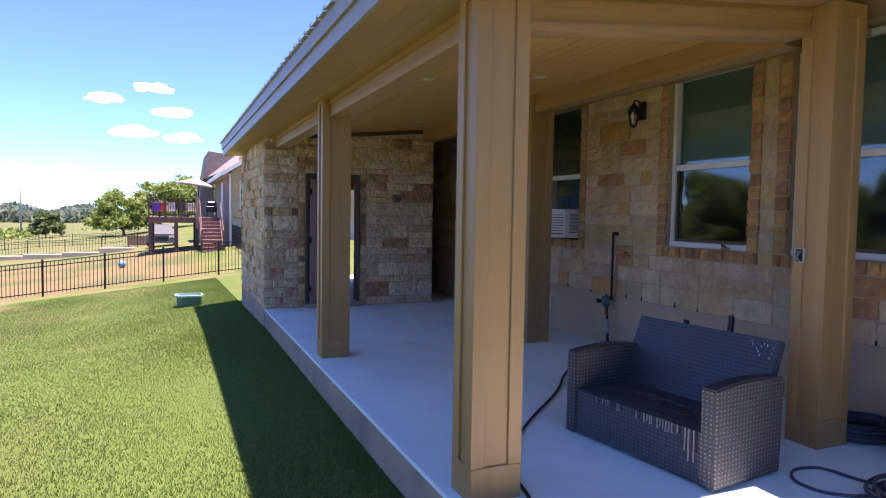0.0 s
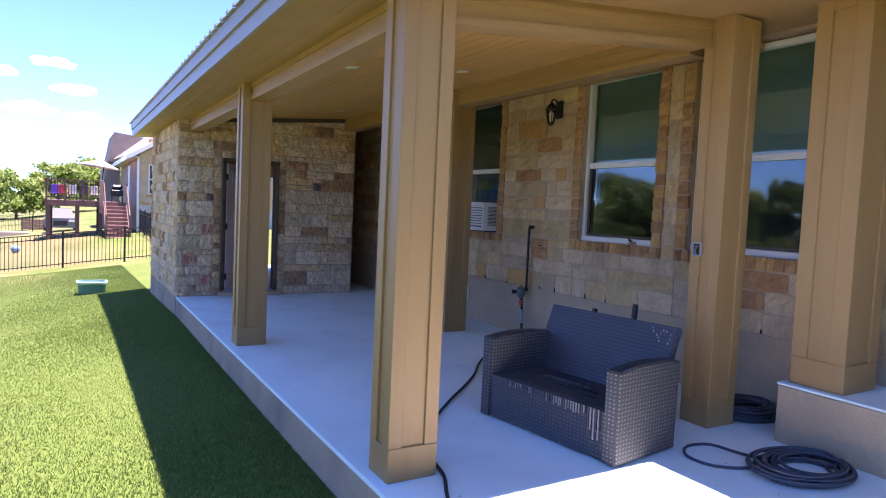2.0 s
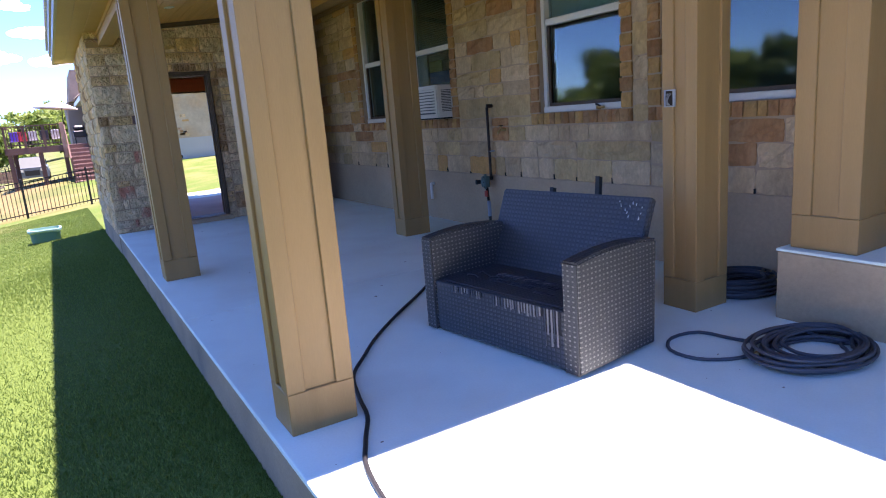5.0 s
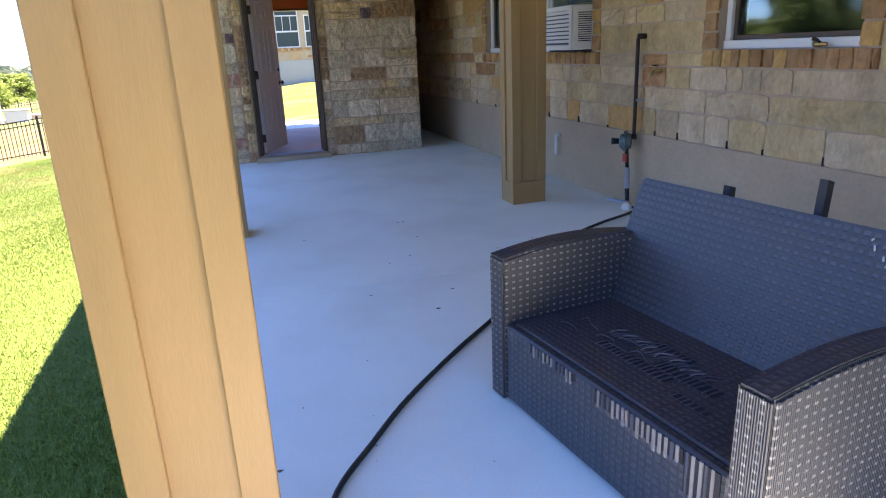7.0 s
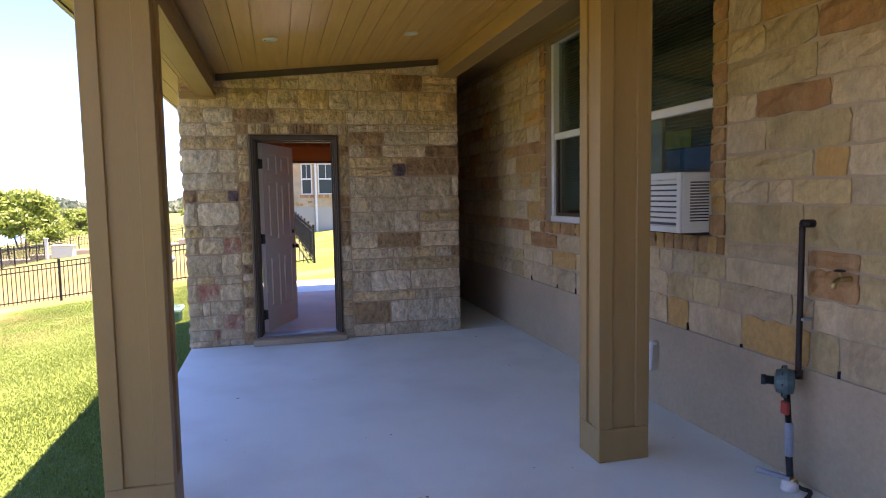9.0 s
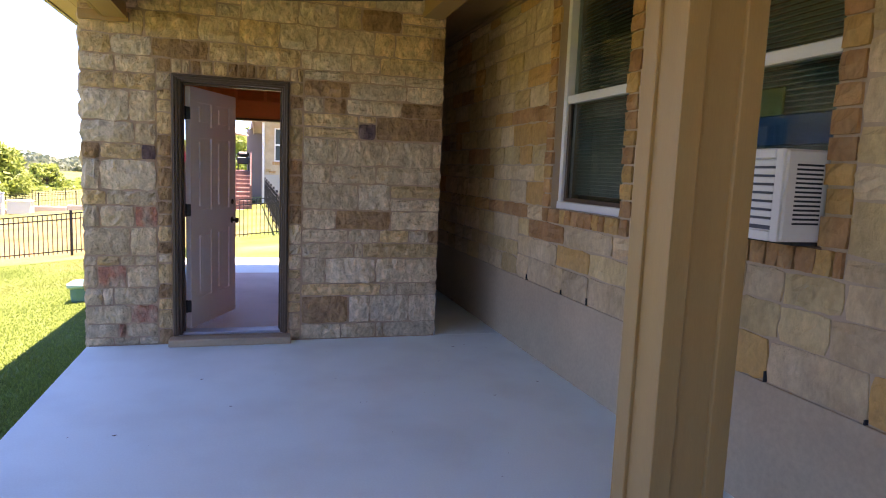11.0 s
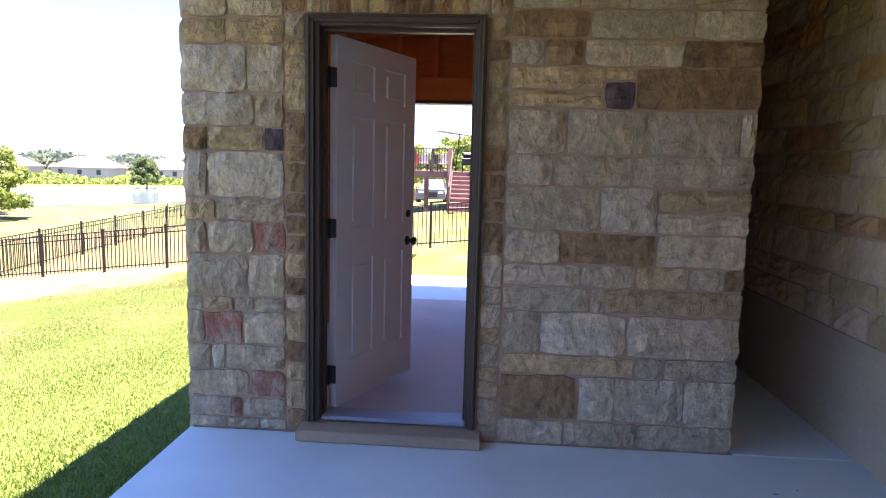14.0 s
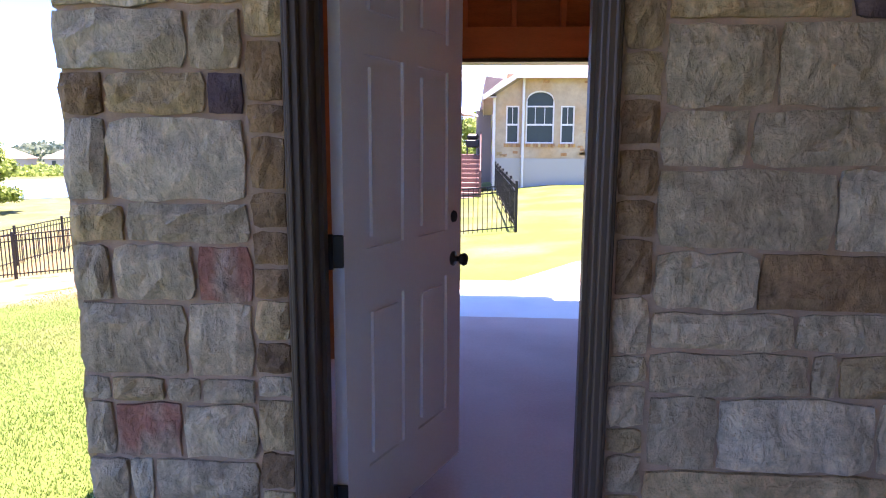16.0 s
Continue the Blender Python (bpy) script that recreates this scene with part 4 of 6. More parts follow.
def wicker_sofa():
    s = thing("wicker_sofa", (0, 0, 0), "worn black wicker two-seat sofa with torn seat weave", "sofa")
    L, D = 1.215, 0.64

    def woven(name, bm, mat, label=""):
        ob = part(name, bm, mat, s, label)
        unwrap(ob)
        return ob
    for x0 in (0.0, L - 0.10):
        prof = [(0.0, 0.015)] + [(D * t, 0.575 + 0.05 * math.sin(math.pi * (0.15 + 0.7 * t)) - 0.02) for t in [i / 10 for i in range(11)]] + [(D - 0.02, 0.015)]
        bm = bmesh.new()
        prism(bm, prof, "x", x0, x0 + 0.10)
        bmesh.ops.bevel(bm, geom=[e for e in bm.edges if e.calc_length() > 0.3 or abs(e.verts[0].co.z - e.verts[1].co.z) < 0.06 and e.verts[0].co.z > 0.4],
                        offset=0.008, segments=2, affect="EDGES")
        woven("armrest", bm, M["wicker"])
        bm = bmesh.new()
        prism(bm, [(y, z + 0.001) for y, z in prof[1:-1]] + [(y, z + 0.006) for y, z in reversed(prof[1:-1])], "x", x0 + 0.012, x0 + 0.09)
        woven("arm_top", bm, M["wicker_dense"], "dense black weave along the arm")
    bm = bmesh.new()
    box(bm, (0.101, 0.01, 0.02), (L - 0.101, 0.045, 0.325), 0.008)
    woven("front_panel", bm, M["wicker_dense"])
    bm = bmesh.new()
    box(bm, (0.101, 0.046, 0.285), (L - 0.101, D - 0.09, 0.328), 0.006)
    for v in bm.verts:
        if v.co.z > 0.32:
            v.co.z -= 0.02 * max(0, 1 - abs(v.co.x - 0.6) / 0.5)
    woven("seat", bm, M["wicker_dense"], "sagging torn black wicker seat")
    bm = bmesh.new()
    prism(bm, [(D - 0.16, 0.27), (D - 0.11, 0.26), (D + 0.10, 0.77), (D + 0.05, 0.79)], "x", 0.04, L - 0.06)
    bmesh.ops.bevel(bm, geom=bm.edges[:], offset=0.008, segments=2, affect="EDGES")
    woven("backrest", bm, M["wicker_dense"], "leaning black wicker backrest")
    for x, up in ((0.36, 0.80), (0.72, 0.88)):
        bm = bmesh.new()
        prism(bm, [(D + 0.05, 0.0), (D + 0.08, 0.0), (D + 0.17, up - 0.01), (D + 0.14, up)], "x", x, x + 0.028)
        part("rear_leg", bm, M["rubber"], s)
    bm = bmesh.new()
    box(bm, (0.05, D - 0.07, 0.02), (L - 0.05, D - 0.035, 0.28), 0.006)
    woven("rear_panel", bm, M["wicker_dense"])
    rr = random.Random(3)
    # torn patches: dark strips laid on as the holes' shade, crossed by bared strands
    for gx, gy, count, ln in ((0.40, 0.215, 15, 0.045), (0.62, 0.270, 11, 0.05), (0.50, 0.36, 8, 0.035), (0.78, 0.17, 6, 0.03)):
        boxed("seat_gap_shade", M["dark"], s, ((gx - 0.01, gy - ln * 0.45, 0.3285), (gx + count * 0.021, gy + ln * 0.45, 0.3297)))
        for i in range(count):
            x = gx + i * 0.021 + rr.uniform(-0.004, 0.004)
            a, b = gy - ln * rr.uniform(0.55, 0.65), gy + ln * rr.uniform(0.55, 0.65)
            bm = bmesh.new()
            tube(bm, smooth_path([(x, a, 0.330), (x + 0.002, (a + b) / 2, 0.332), (x + rr.uniform(-0.003, 0.006), b, 0.330)], 3), 0.003, 5)
            part("loose_strand", bm, M["hose"], s)
    # a long ragged hole, its shade as dark sheets, curled strands across mid-seat
    boxed("seat_gap_shade", M["dark"], s, ((0.36, 0.30, 0.3186), (0.78, 0.345, 0.3196)), ((0.62, 0.255, 0.3186), (0.73, 0.299, 0.3196)), ((0.16, 0.33, 0.3246), (0.26, 0.36, 0.3256)))
    for i in range(24):
        x = 0.35 + i * 0.018 + rr.uniform(-0.004, 0.004)
        y = 0.322 + rr.uniform(-0.012, 0.012)
        bm = bmesh.new()
        tube(bm, smooth_path([(x, y - 0.035, 0.326), (x + rr.uniform(0.0, 0.02), y - 0.01, 0.334), (x + rr.uniform(0.01, 0.045), y + 0.035, 0.327)], 3), 0.0028, 5)
        # every third strand paler, its glint put into the colour
        part("loose_strand", bm, M["strand"] if i % 3 == 0 else M["hose"], s)
    for i in range(7):
        x, y = rr.uniform(0.15, 0.6), rr.uniform(0.16, 0.36)
        bm = bmesh.new()
        tube(bm, smooth_path([(x, y, 0.327), (x + 0.03, y + rr.uniform(-0.03, 0.03), 0.342), (x + 0.07, y + rr.uniform(-0.03, 0.03), 0.338), (x + 0.10, y, 0.327)], 3), 0.0024, 5)
        part("loose_strand", bm, M["hose"], s)
    # bared uprights along the front edge and where the front weave is gone
    for gx, count, drop in ((0.27, 12, 0.035), (0.62, 17, 0.055), (0.99, 5, 0.15)):
        # dark strip in place of the shade behind the missing weave
        boxed("front_gap_shade", M["dark"], s, ((gx - 0.008, 0.0045, 0.318 - drop * 0.8), (gx + count * 0.021, 0.009, 0.318)))
        for i in range(count):
            x = gx + i * 0.021 + rr.uniform(-0.003, 0.003)
            h0 = 0.322 - drop * rr.uniform(0.75, 1.35)
            boxed("front_strand", M["strand"] if rr.random() < 0.55 else M["hose"], s, ((x, 0.000, h0), (x + rr.uniform(0.006, 0.010), 0.0042, 0.322)))
    # bleached tears at the top of the backrest
    for i in range(12):
        x, z = rr.uniform(0.93, 1.12), rr.uniform(0.66, 0.77)
        y = D - 0.16 + (z - 0.27) / 0.52 * 0.21
        bm = bmesh.new()
        tube(bm, [(x, y - 0.004, z), (x + rr.uniform(-0.008, 0.008), y + 0.003, z + rr.uniform(0.004, 0.016))], 0.0028, 5)
        part("torn_strand", bm, M["worn"], s)
    s.matrix_basis = Matrix.Translation((1.305, -6.53, 0)) @ Matrix.Rotation(math.atan2(-1.192, 0.162), 4, "Z")
    return s


wicker_sofa()


def hose_coil(name, cx, cy, r, turns, seed, label, squash=0.8, lead=None):
    rr = random.Random(seed)
    pts = []
    for i in range(turns * 14):
        a = 2 * math.pi * i / 14
        k = i // 14
        ri = r * (0.62 + 0.40 * ((k * 0.618) % 1.0)) + rr.uniform(-0.008, 0.008)
        ox, oy = 0.035 * math.sin(k * 2.1), 0.03 * math.cos(k * 1.7)
        pts.append((cx + ox + ri * math.cos(a), cy + oy + ri * squash * math.sin(a), 0.0095 + 0.0105 * (k // 2.2) + rr.uniform(0, 0.004)))
    if lead:
        pts = lead + pts
    h = thing(name, (cx, cy, 0), label, "hose", "hoses on the patio")
    bm = bmesh.new()
    tube(bm, smooth_path(pts, 3), 0.0095, 7)
    part("hose_tube", bm, M["hose"], h)
    p, q = Vector(pts[0]), Vector(pts[1])
    w = (p - q).normalized()
    bm = bmesh.new()
    tube(bm, [p, p + w * 0.03, p + w * 0.032, p + w * 0.05], [0.011, 0.012, 0.016, 0.016], 8)
    part("coupling", bm, M["brass"], h, "brass hose coupling")
    return h


hose_coil("garden_hose", 2.53, -8.25, 0.34, 15, 5, "coiled dark grey garden hose lying on the concrete", 0.74,
          [(2.28, -8.08, 0.012), (2.17, -8.04, 0.010), (2.06, -7.93, 0.0095), (2.06, -7.77, 0.0095), (2.20, -7.66, 0.0095), (2.38, -7.70, 0.0095), (2.42, -7.90, 0.012), (2.46, -8.04, 0.03), (2.66, -8.02, 0.05)])
hose_coil("garden_hose", 3.24, -7.36, 0.26, 20, 8, "coiled dark hose heaped beside the house wall", 0.85)

bm = bmesh.new()
tube(bm, smooth_path([(3.42, -4.25, 0.05), (3.46, -4.27, 0.014), (3.47, -4.32, 0.011), (3.30, -4.42, 0.011), (3.0, -4.55, 0.011), (2.66, -4.75, 0.011), (2.36, -5.02, 0.011), (2.12, -5.27, 0.011), (1.89, -5.56, 0.011),
                     (1.60, -5.86, 0.011), (1.27, -6.17, 0.011), (0.97, -6.48, 0.011), (0.78, -6.72, 0.011), (0.62, -6.94, 0.011), (0.535, -7.2, 0.011), (0.48, -7.42, 0.011), (0.38, -7.62, 0.011), (0.29, -7.85, 0.011), (0.24, -8.3, 0.011), (0.22, -9.2, 0.011)], 6), 0.0105, 8)
gh = thing("gas_hose", (2, -5.4, 0), "black rubber gas hose snaking across the concrete", "hose", "hoses on the patio")
part("hose_tube", bm, M["rubber"], gh)
bm = bmesh.new()
tube(bm, [(3.42, -4.248, 0.058), (3.44, -4.26, 0.034)], [0.017, 0.016], 8)
part("coupling", bm, M["brass"], gh, "brass hose coupling")


def gas_riser():
    g = thing("gas_regulator", (3.45, -4.15, 0), "grey-green gas regulator on a rusty wall pipe", "regulator")
    bm = bmesh.new()
    tube(bm, smooth_path([(3.55, -4.16, 1.335), (3.49, -4.16, 1.335), (3.472, -4.16, 1.32), (3.47, -4.16, 1.29), (3.47, -4.16, 0.95), (3.47, -4.16, 0.62), (3.468, -4.16, 0.59), (3.45, -4.16, 0.575), (3.42, -4.155, 0.57)], 3), 0.0145, 10)
    part("riser_pipe", bm, M["pipe"], g)
    bm = bmesh.new()
    tube(bm, [(3.545, -4.16, 1.335), (3.47, -4.16, 1.337)], [0.021, 0.021], 10)
    part("elbow", bm, M["pipe"], g)
    bm = bmesh.new()
    tube(bm, [(3.47, -4.16, 0.60), (3.47, -4.16, 0.56)], [0.021, 0.021], 10)
    part("elbow", bm, M["pipe"], g)
    bm = bmesh.new()
    box(bm, (3.465, -4.19, 0.855), (3.52, -4.13, 0.87), 0.003)
    part("pipe_clip", bm, M["grey_plastic"], g)
    bm = bmesh.new()
    prof = [(-0.045, 0.03), (-0.040, 0.058), (-0.012, 0.066), (-0.010, 0.082), (0.008, 0.082), (0.010, 0.066), (0.040, 0.056), (0.048, 0.03)]
    ax = Vector((-0.75, 0.66, 0)).normalized()
    c = Vector((3.41, -4.14, 0.545))
    tube(bm, [c + ax * d for d, _ in prof], [r for _, r in prof], 18)
    for f in bm.faces:
        f.smooth = False
    part("diaphragm_housing", bm, M["reg_green"], g, "round grey-green cast housing")
    bm = bmesh.new()
    tube(bm, [c + ax * 0.045, c + ax * 0.085, c + ax * 0.087, c + ax * 0.108], [0.022, 0.022, 0.027, 0.027], 12)
    part("vent_cap", bm, M["rubber"], g)
    for i in range(8):
        a = 2 * math.pi * i / 8
        u = Vector((0.66, 0.75, 0))
        q = c + 0.074 * (math.cos(a) * u + math.sin(a) * Vector((0, 0, 1)))
        bm = bmesh.new()
        tube(bm, [q + ax * 0.008, q + ax * 0.016], 0.006, 6)
        part("bolt", bm, M["bronze"], g)
    bm = bmesh.new()
    tube(bm, [(3.415, -4.15, 0.48), (3.42, -4.16, 0.34)], 0.016, 10)
    part("nipple", bm, M["bronze"], g)
    bm = bmesh.new()
    box(bm, (3.385, -4.185, 0.385), (3.405, -4.14, 0.45), 0.004)
    part("valve_handle", bm, M["red"], g, "red valve handle")
    bm = bmesh.new()
    tube(bm, [(3.42, -4.16, 0.345), (3.42, -4.165, 0.335), (3.42, -4.17, 0.17)], [0.017, 0.020, 0.019], 10)
    part("flex_sleeve", bm, M["grey_plastic"], g)
    bm = bmesh.new()
    tube(bm, [(3.42, -4.17, 0.17), (3.42, -4.18, 0.07)], 0.017, 10)
    part("lower_pipe", bm, M["rubber"], g)
    bm = bmesh.new()
    tube(bm, [(3.42, -4.18, 0.0), (3.42, -4.18, 0.035), (3.42, -4.18, 0.05)], [0.042, 0.040, 0.028], 14)
    part("floor_cap", bm, M["white"], g, "white plastic floor cap")
    bm = bmesh.new()
    tube(bm, [(3.42, -4.18, 0.055), (3.36, -4.09, 0.06), (3.33, -4.05, 0.065)], [0.013, 0.013, 0.016], 8)
    part("side_stub", bm, M["grey_plastic"], g)

    g.location.y -= 0.06


gas_riser()


def wall_tap():
    t = thing("garden_tap", (3.5, -4.36, 1.08), "small brass garden tap on the stone wall", "tap")
    bm = bmesh.new()
    tube(bm, [(3.55, -4.36, 1.085), (3.52, -4.36, 1.085), (3.47, -4.36, 1.085)], [0.022, 0.014, 0.014], 10)
    tube(bm, smooth_path([(3.48, -4.36, 1.085), (3.45, -4.36, 1.075), (3.44, -4.36, 1.045)], 3), 0.012, 8)
    part("spout", bm, M["brass"], t)
    bm = bmesh.new()
    tube(bm, [(3.485, -4.36, 1.09), (3.475, -4.36, 1.125)], 0.007, 8)
    part("stem", bm, M["brass"], t)
    bm = bmesh.new()
    tube(bm, [(3.475 + 0.022 * math.cos(a), -4.36 + 0.022 * math.sin(a), 1.127) for a in (2 * math.pi * i / 10 for i in range(10))], 0.005, 6, True)
    part("handwheel", bm, M["bronze"], t)

    t.location.y -= 0.08


wall_tap()


def wall_lantern():
    w = thing("wall_lantern", (3.48, -4.56, 2.66), "black metal wall lantern with clear glass", "wall lamp")
    y, x = -4.56, 3.40
    bm = bmesh.new()
    box(bm, (3.50, y - 0.055, 2.60), (3.535, y + 0.055, 2.80), 0.01)
    part("back_plate", bm, M["black"], w)
    bm = bmesh.new()
    tube(bm, smooth_path([(3.51, y, 2.73), (3.46, y, 2.80), (3.41, y, 2.80), (x, y, 2.76)], 4), 0.009, 8)
    part("arm", bm, M["black"], w)
    bm = bmesh.new()
    tube(bm, [(x, y, 2.80), (x, y, 2.77), (x, y, 2.755), (x, y, 2.70), (x, y, 2.69)], [0.006, 0.014, 0.03, 0.075, 0.07], 6)
    part("roof_cap", bm, M["black"], w)
    bm = bmesh.new()
    tube(bm, [(x, y, 2.69), (x, y, 2.535)], [0.058, 0.036], 6)
    for f in bm.faces:
        f.smooth = False
    g = part("glass_body", bm, M["lamp_glass"], w)
    g.visible_shadow = False
    for i in range(6):
        a = 2 * math.pi * i / 6
        bm = bmesh.new()
        tube(bm, [(x + 0.062 * math.cos(a), y + 0.062 * math.sin(a), 2.69), (x + 0.039 * math.cos(a), y + 0.039 * math.sin(a), 2.535)], 0.005, 5)
        part("cage_bar", bm, M["black"], w)
    bm = bmesh.new()
    tube(bm, [(x, y, 2.538), (x, y, 2.525), (x, y, 2.505)], [0.044, 0.04, 0.006], 6)
    part("base_ring", bm, M["black"], w)
    bm = bmesh.new()
    tube(bm, [(x, y, 2.56), (x, y, 2.60), (x, y, 2.64), (x, y, 2.66)], [0.012, 0.013, 0.024, 0.008], 10)
    part("bulb", bm, M["lamp_lens"], w)

    w.location.y -= 0.04


wall_lantern()


def air_conditioner():
    a = thing("air_conditioner", (3.45, -3.04, 1.245), "white window air conditioner resting on the sill", "air conditioner")
    x0, x1, y0, y1, z0, z1 = 3.33, 3.66, -3.335, -2.72, 1.25, 1.62
    boxed("casing", M["white"], a, ((x0 + 0.02, y0, z0), (x1, y1, z1)), bevel=0.01)
    boxed("coil", M["hose"], a, ((x0 + 0.010, y0 + 0.045, z0 + 0.045), (x0 + 0.019, y1 - 0.045, z1 - 0.045)))
    boxed("front_frame", M["white"], a, ((x0, y0, z0), (x0 + 0.019, y0 + 0.04, z1)), ((x0, y1 - 0.04, z0), (x0 + 0.019, y1, z1)), ((x0, y0 + 0.04, z0), (x0 + 0.019, y1 - 0.04, z0 + 0.04)),
          ((x0, y0 + 0.04, z1 - 0.04), (x0 + 0.019, y1 - 0.04, z1)), bevel=0.004)
    for i in range(8):
        z = z0 + 0.062 + i * 0.034
        boxed("grille_slat", M["white"], a, ((x0 + 0.003, y0 + 0.041, z), (x0 + 0.009, y1 - 0.041, z + 0.024)), bevel=0.002)
    for i in range(14):
        z = z0 + 0.07 + i * 0.018
        boxed("side_louvre", M["dark"], a, ((x0 + 0.07, y0 - 0.003, z), (x0 + 0.20, y0 + 0.003, z + 0.008)))
    boxed("drip_tray", M["dark"], a, ((x0 + 0.1, y0 + 0.02, z0 - 0.016), (x1 - 0.06, y1 - 0.02, z0 - 0.001)))
    a.location.y -= 0.09
    p = thing("filler_panel", (3.66, -2.55, 1.3), "plain tan filler board beside the air conditioner", "board")
    boxed("board", M["neighbour_plaster"], p, ((3.668, -2.715, 1.285), (3.69, -2.43, 2.02)))
    c = thing("window_clutter", (3.75, -2.9, 1.7), "blue and yellow cloth stacked inside the window", "cloth")
    boxed("cloth", material("blue_cloth", (0.03, 0.12, 0.22), 0.9), c, ((3.70, -3.32, 1.66), (3.716, -2.5, 1.80)), bevel=0.006)
    boxed("yellow_cloth", material("olive_cloth", (0.25, 0.25, 0.07), 0.9), c, ((3.70, -3.0, 1.80), (3.716, -2.55, 1.93)), bevel=0.006)


air_conditioner()

bm = bmesh.new()
tube(bm, smooth_path([(3.53, -2.88, 0.44), (3.50, -2.88, 0.445), (3.488, -2.88, 0.43), (3.487, -2.88, 0.35), (3.487, -2.88, 0.25)], 3), 0.017, 10)
finish("drain_pipe", bm, M["white"], None, "short white plastic drain pipe on the footing", "pipe")

fitting = thing("hose_fitting", (3.55, -5.78, 1.232), "small rusty brass hose fitting lying on the window sill", "fitting")
bm = bmesh.new()
tube(bm, [(3.55, -5.84, 1.25), (3.55, -5.80, 1.25), (3.55, -5.798, 1.25), (3.55, -5.76, 1.252)], [0.011, 0.011, 0.018, 0.018], 8)
part("barrel", bm, M["brass"], fitting)
bm = bmesh.new()
tube(bm, [(3.55, -5.80, 1.25), (3.535, -5.79, 1.272), (3.53, -5.765, 1.28)], [0.008, 0.009, 0.012], 7)
part("lever", bm, M["pipe"], fitting)

outlet = thing("outlet_box", (2.64, -7.28, 1.29), "open metal outlet box with loose wires in the column", "outlet")
boxed("box_rim", M["grey_plastic"], outlet, ((2.640, -7.315, 1.24), (2.658, -7.308, 1.34)), ((2.640, -7.252, 1.24), (2.658, -7.245, 1.34)), ((2.640, -7.308, 1.24), (2.658, -7.252, 1.247)), ((2.640, -7.308, 1.333), (2.658, -7.252, 1.34)))
boxed("box_back", M["bronze"], outlet, ((2.650, -7.308, 1.247), (2.655, -7.252, 1.333)))
bm = bmesh.new()
for k in range(3):
    tube(bm, smooth_path([(2.655, -7.29 + k * 0.012, 1.32), (2.635, -7.285 + k * 0.012, 1.30), (2.628, -7.28, 1.27 - 0.01 * k), (2.645, -7.285, 1.25)], 4), 0.003, 5)
part("wire", bm, M["strand"], outlet)


def downlight(x, y):
    d = thing("recessed_light", (x, y, ceil_z(x)), "white recessed ceiling downlight, unlit", "ceiling light", "downlights in the patio ceiling")
    bm = bmesh.new()
    z = ceil_z(x) - 0.004
    tube(bm, [(x + 0.055 * math.cos(a), y + 0.055 * math.sin(a), z + 0.0054 * math.cos(a)) for a in (2 * math.pi * i / 20 for i in range(20))], 0.007, 6, True)
    part("trim_ring", bm, M["white"], d)
    bm = bmesh.new()
    tube(bm, [(x, y, z + 0.004), (x, y, z - 0.001)], 0.05, 20)
    part("lens", bm, M["lamp_lens"], d)


for lx, ly in ((0.92, -4.72), (2.06, -4.82), (0.97, -1.35), (2.15, -1.27)):
    downlight(lx, ly)

def plastic_tub(x, y):
    """An upright oblong tub with a flared wall, rolled rim, pale inside and two notches in the rim."""
    gz = ground_z(x, y) - 0.01
    t = thing("plastic_tub", (x, y, gz), "green plastic tub with paler inside, open at the top on the lawn", "tub")

    def ring(bm, w, d, z, k=24, wave=0.0):
        out = []
        for i in range(k):
            a = 2 * math.pi * i / k
            c, q = math.cos(a), math.sin(a)
            e = 0.42
            out.append(bm.verts.new((x + 0.86 * w * math.copysign(abs(c) ** e, c), y + d * math.copysign(abs(q) ** e, q), z + wave * math.cos(4 * a))))
        return out

    def skin(bm, rings):
        for r0, r1 in zip(rings, rings[1:]):
            k = len(r0)
            for i in range(k):
                bm.faces.new((r0[i], r0[(i + 1) % k], r1[(i + 1) % k], r1[i]))
    bm = bmesh.new()
    rings = [ring(bm, 0.27, 0.21, gz), ring(bm, 0.285, 0.225, gz + 0.03), ring(bm, 0.30, 0.24, gz + 0.235)]
    bm.faces.new(list(reversed(rings[0])))
    skin(bm, rings)
    part("tub_body", bm, M["green_box"], t)
    bm = bmesh.new()
    rings = [ring(bm, 0.29, 0.23, gz + 0.236), ring(bm, 0.255, 0.195, gz + 0.06), ]
    skin(bm, rings)
    bm.faces.new(rings[1])
    part("tub_inside", bm, M["green_pale"], t, "paler green inside")
    bm = bmesh.new()
    rings = [ring(bm, 0.302, 0.242, gz + 0.20, wave=0.010), ring(bm, 0.335, 0.275, gz + 0.225, wave=0.010), ring(bm, 0.335, 0.275, gz + 0.255), ring(bm, 0.29, 0.23, gz + 0.258), ring(bm, 0.288, 0.228, gz + 0.22)]
    skin(bm, rings)
    part("tub_rim", bm, M["green_pale"], t)


plastic_tub(-0.9, 4.6)

# dry specks blown over the slab
bm = bmesh.new()
rr = random.Random(11)
for i in range(120):
    x, y = rr.uniform(0.2, 3.4), rr.uniform(-8.4, -0.2)
    r = rr.choice((0.004, 0.005, 0.006, 0.010, 0.014))
    a = rr.uniform(0, 6.28)
    q = [bm.verts.new((x + r * rr.uniform(0.5, 1.3) * math.cos(a + k * 1.57), y + r * rr.uniform(0.3, 0.8) * math.sin(a + k * 1.57), 0.0035 + rr.uniform(0, 0.003))) for k in range(4)]
    bm.faces.new(q)
finish("leaf_litter", bm, M["bark"], None, "scattered dry leaf bits on the concrete", "litter", kind="stuff")

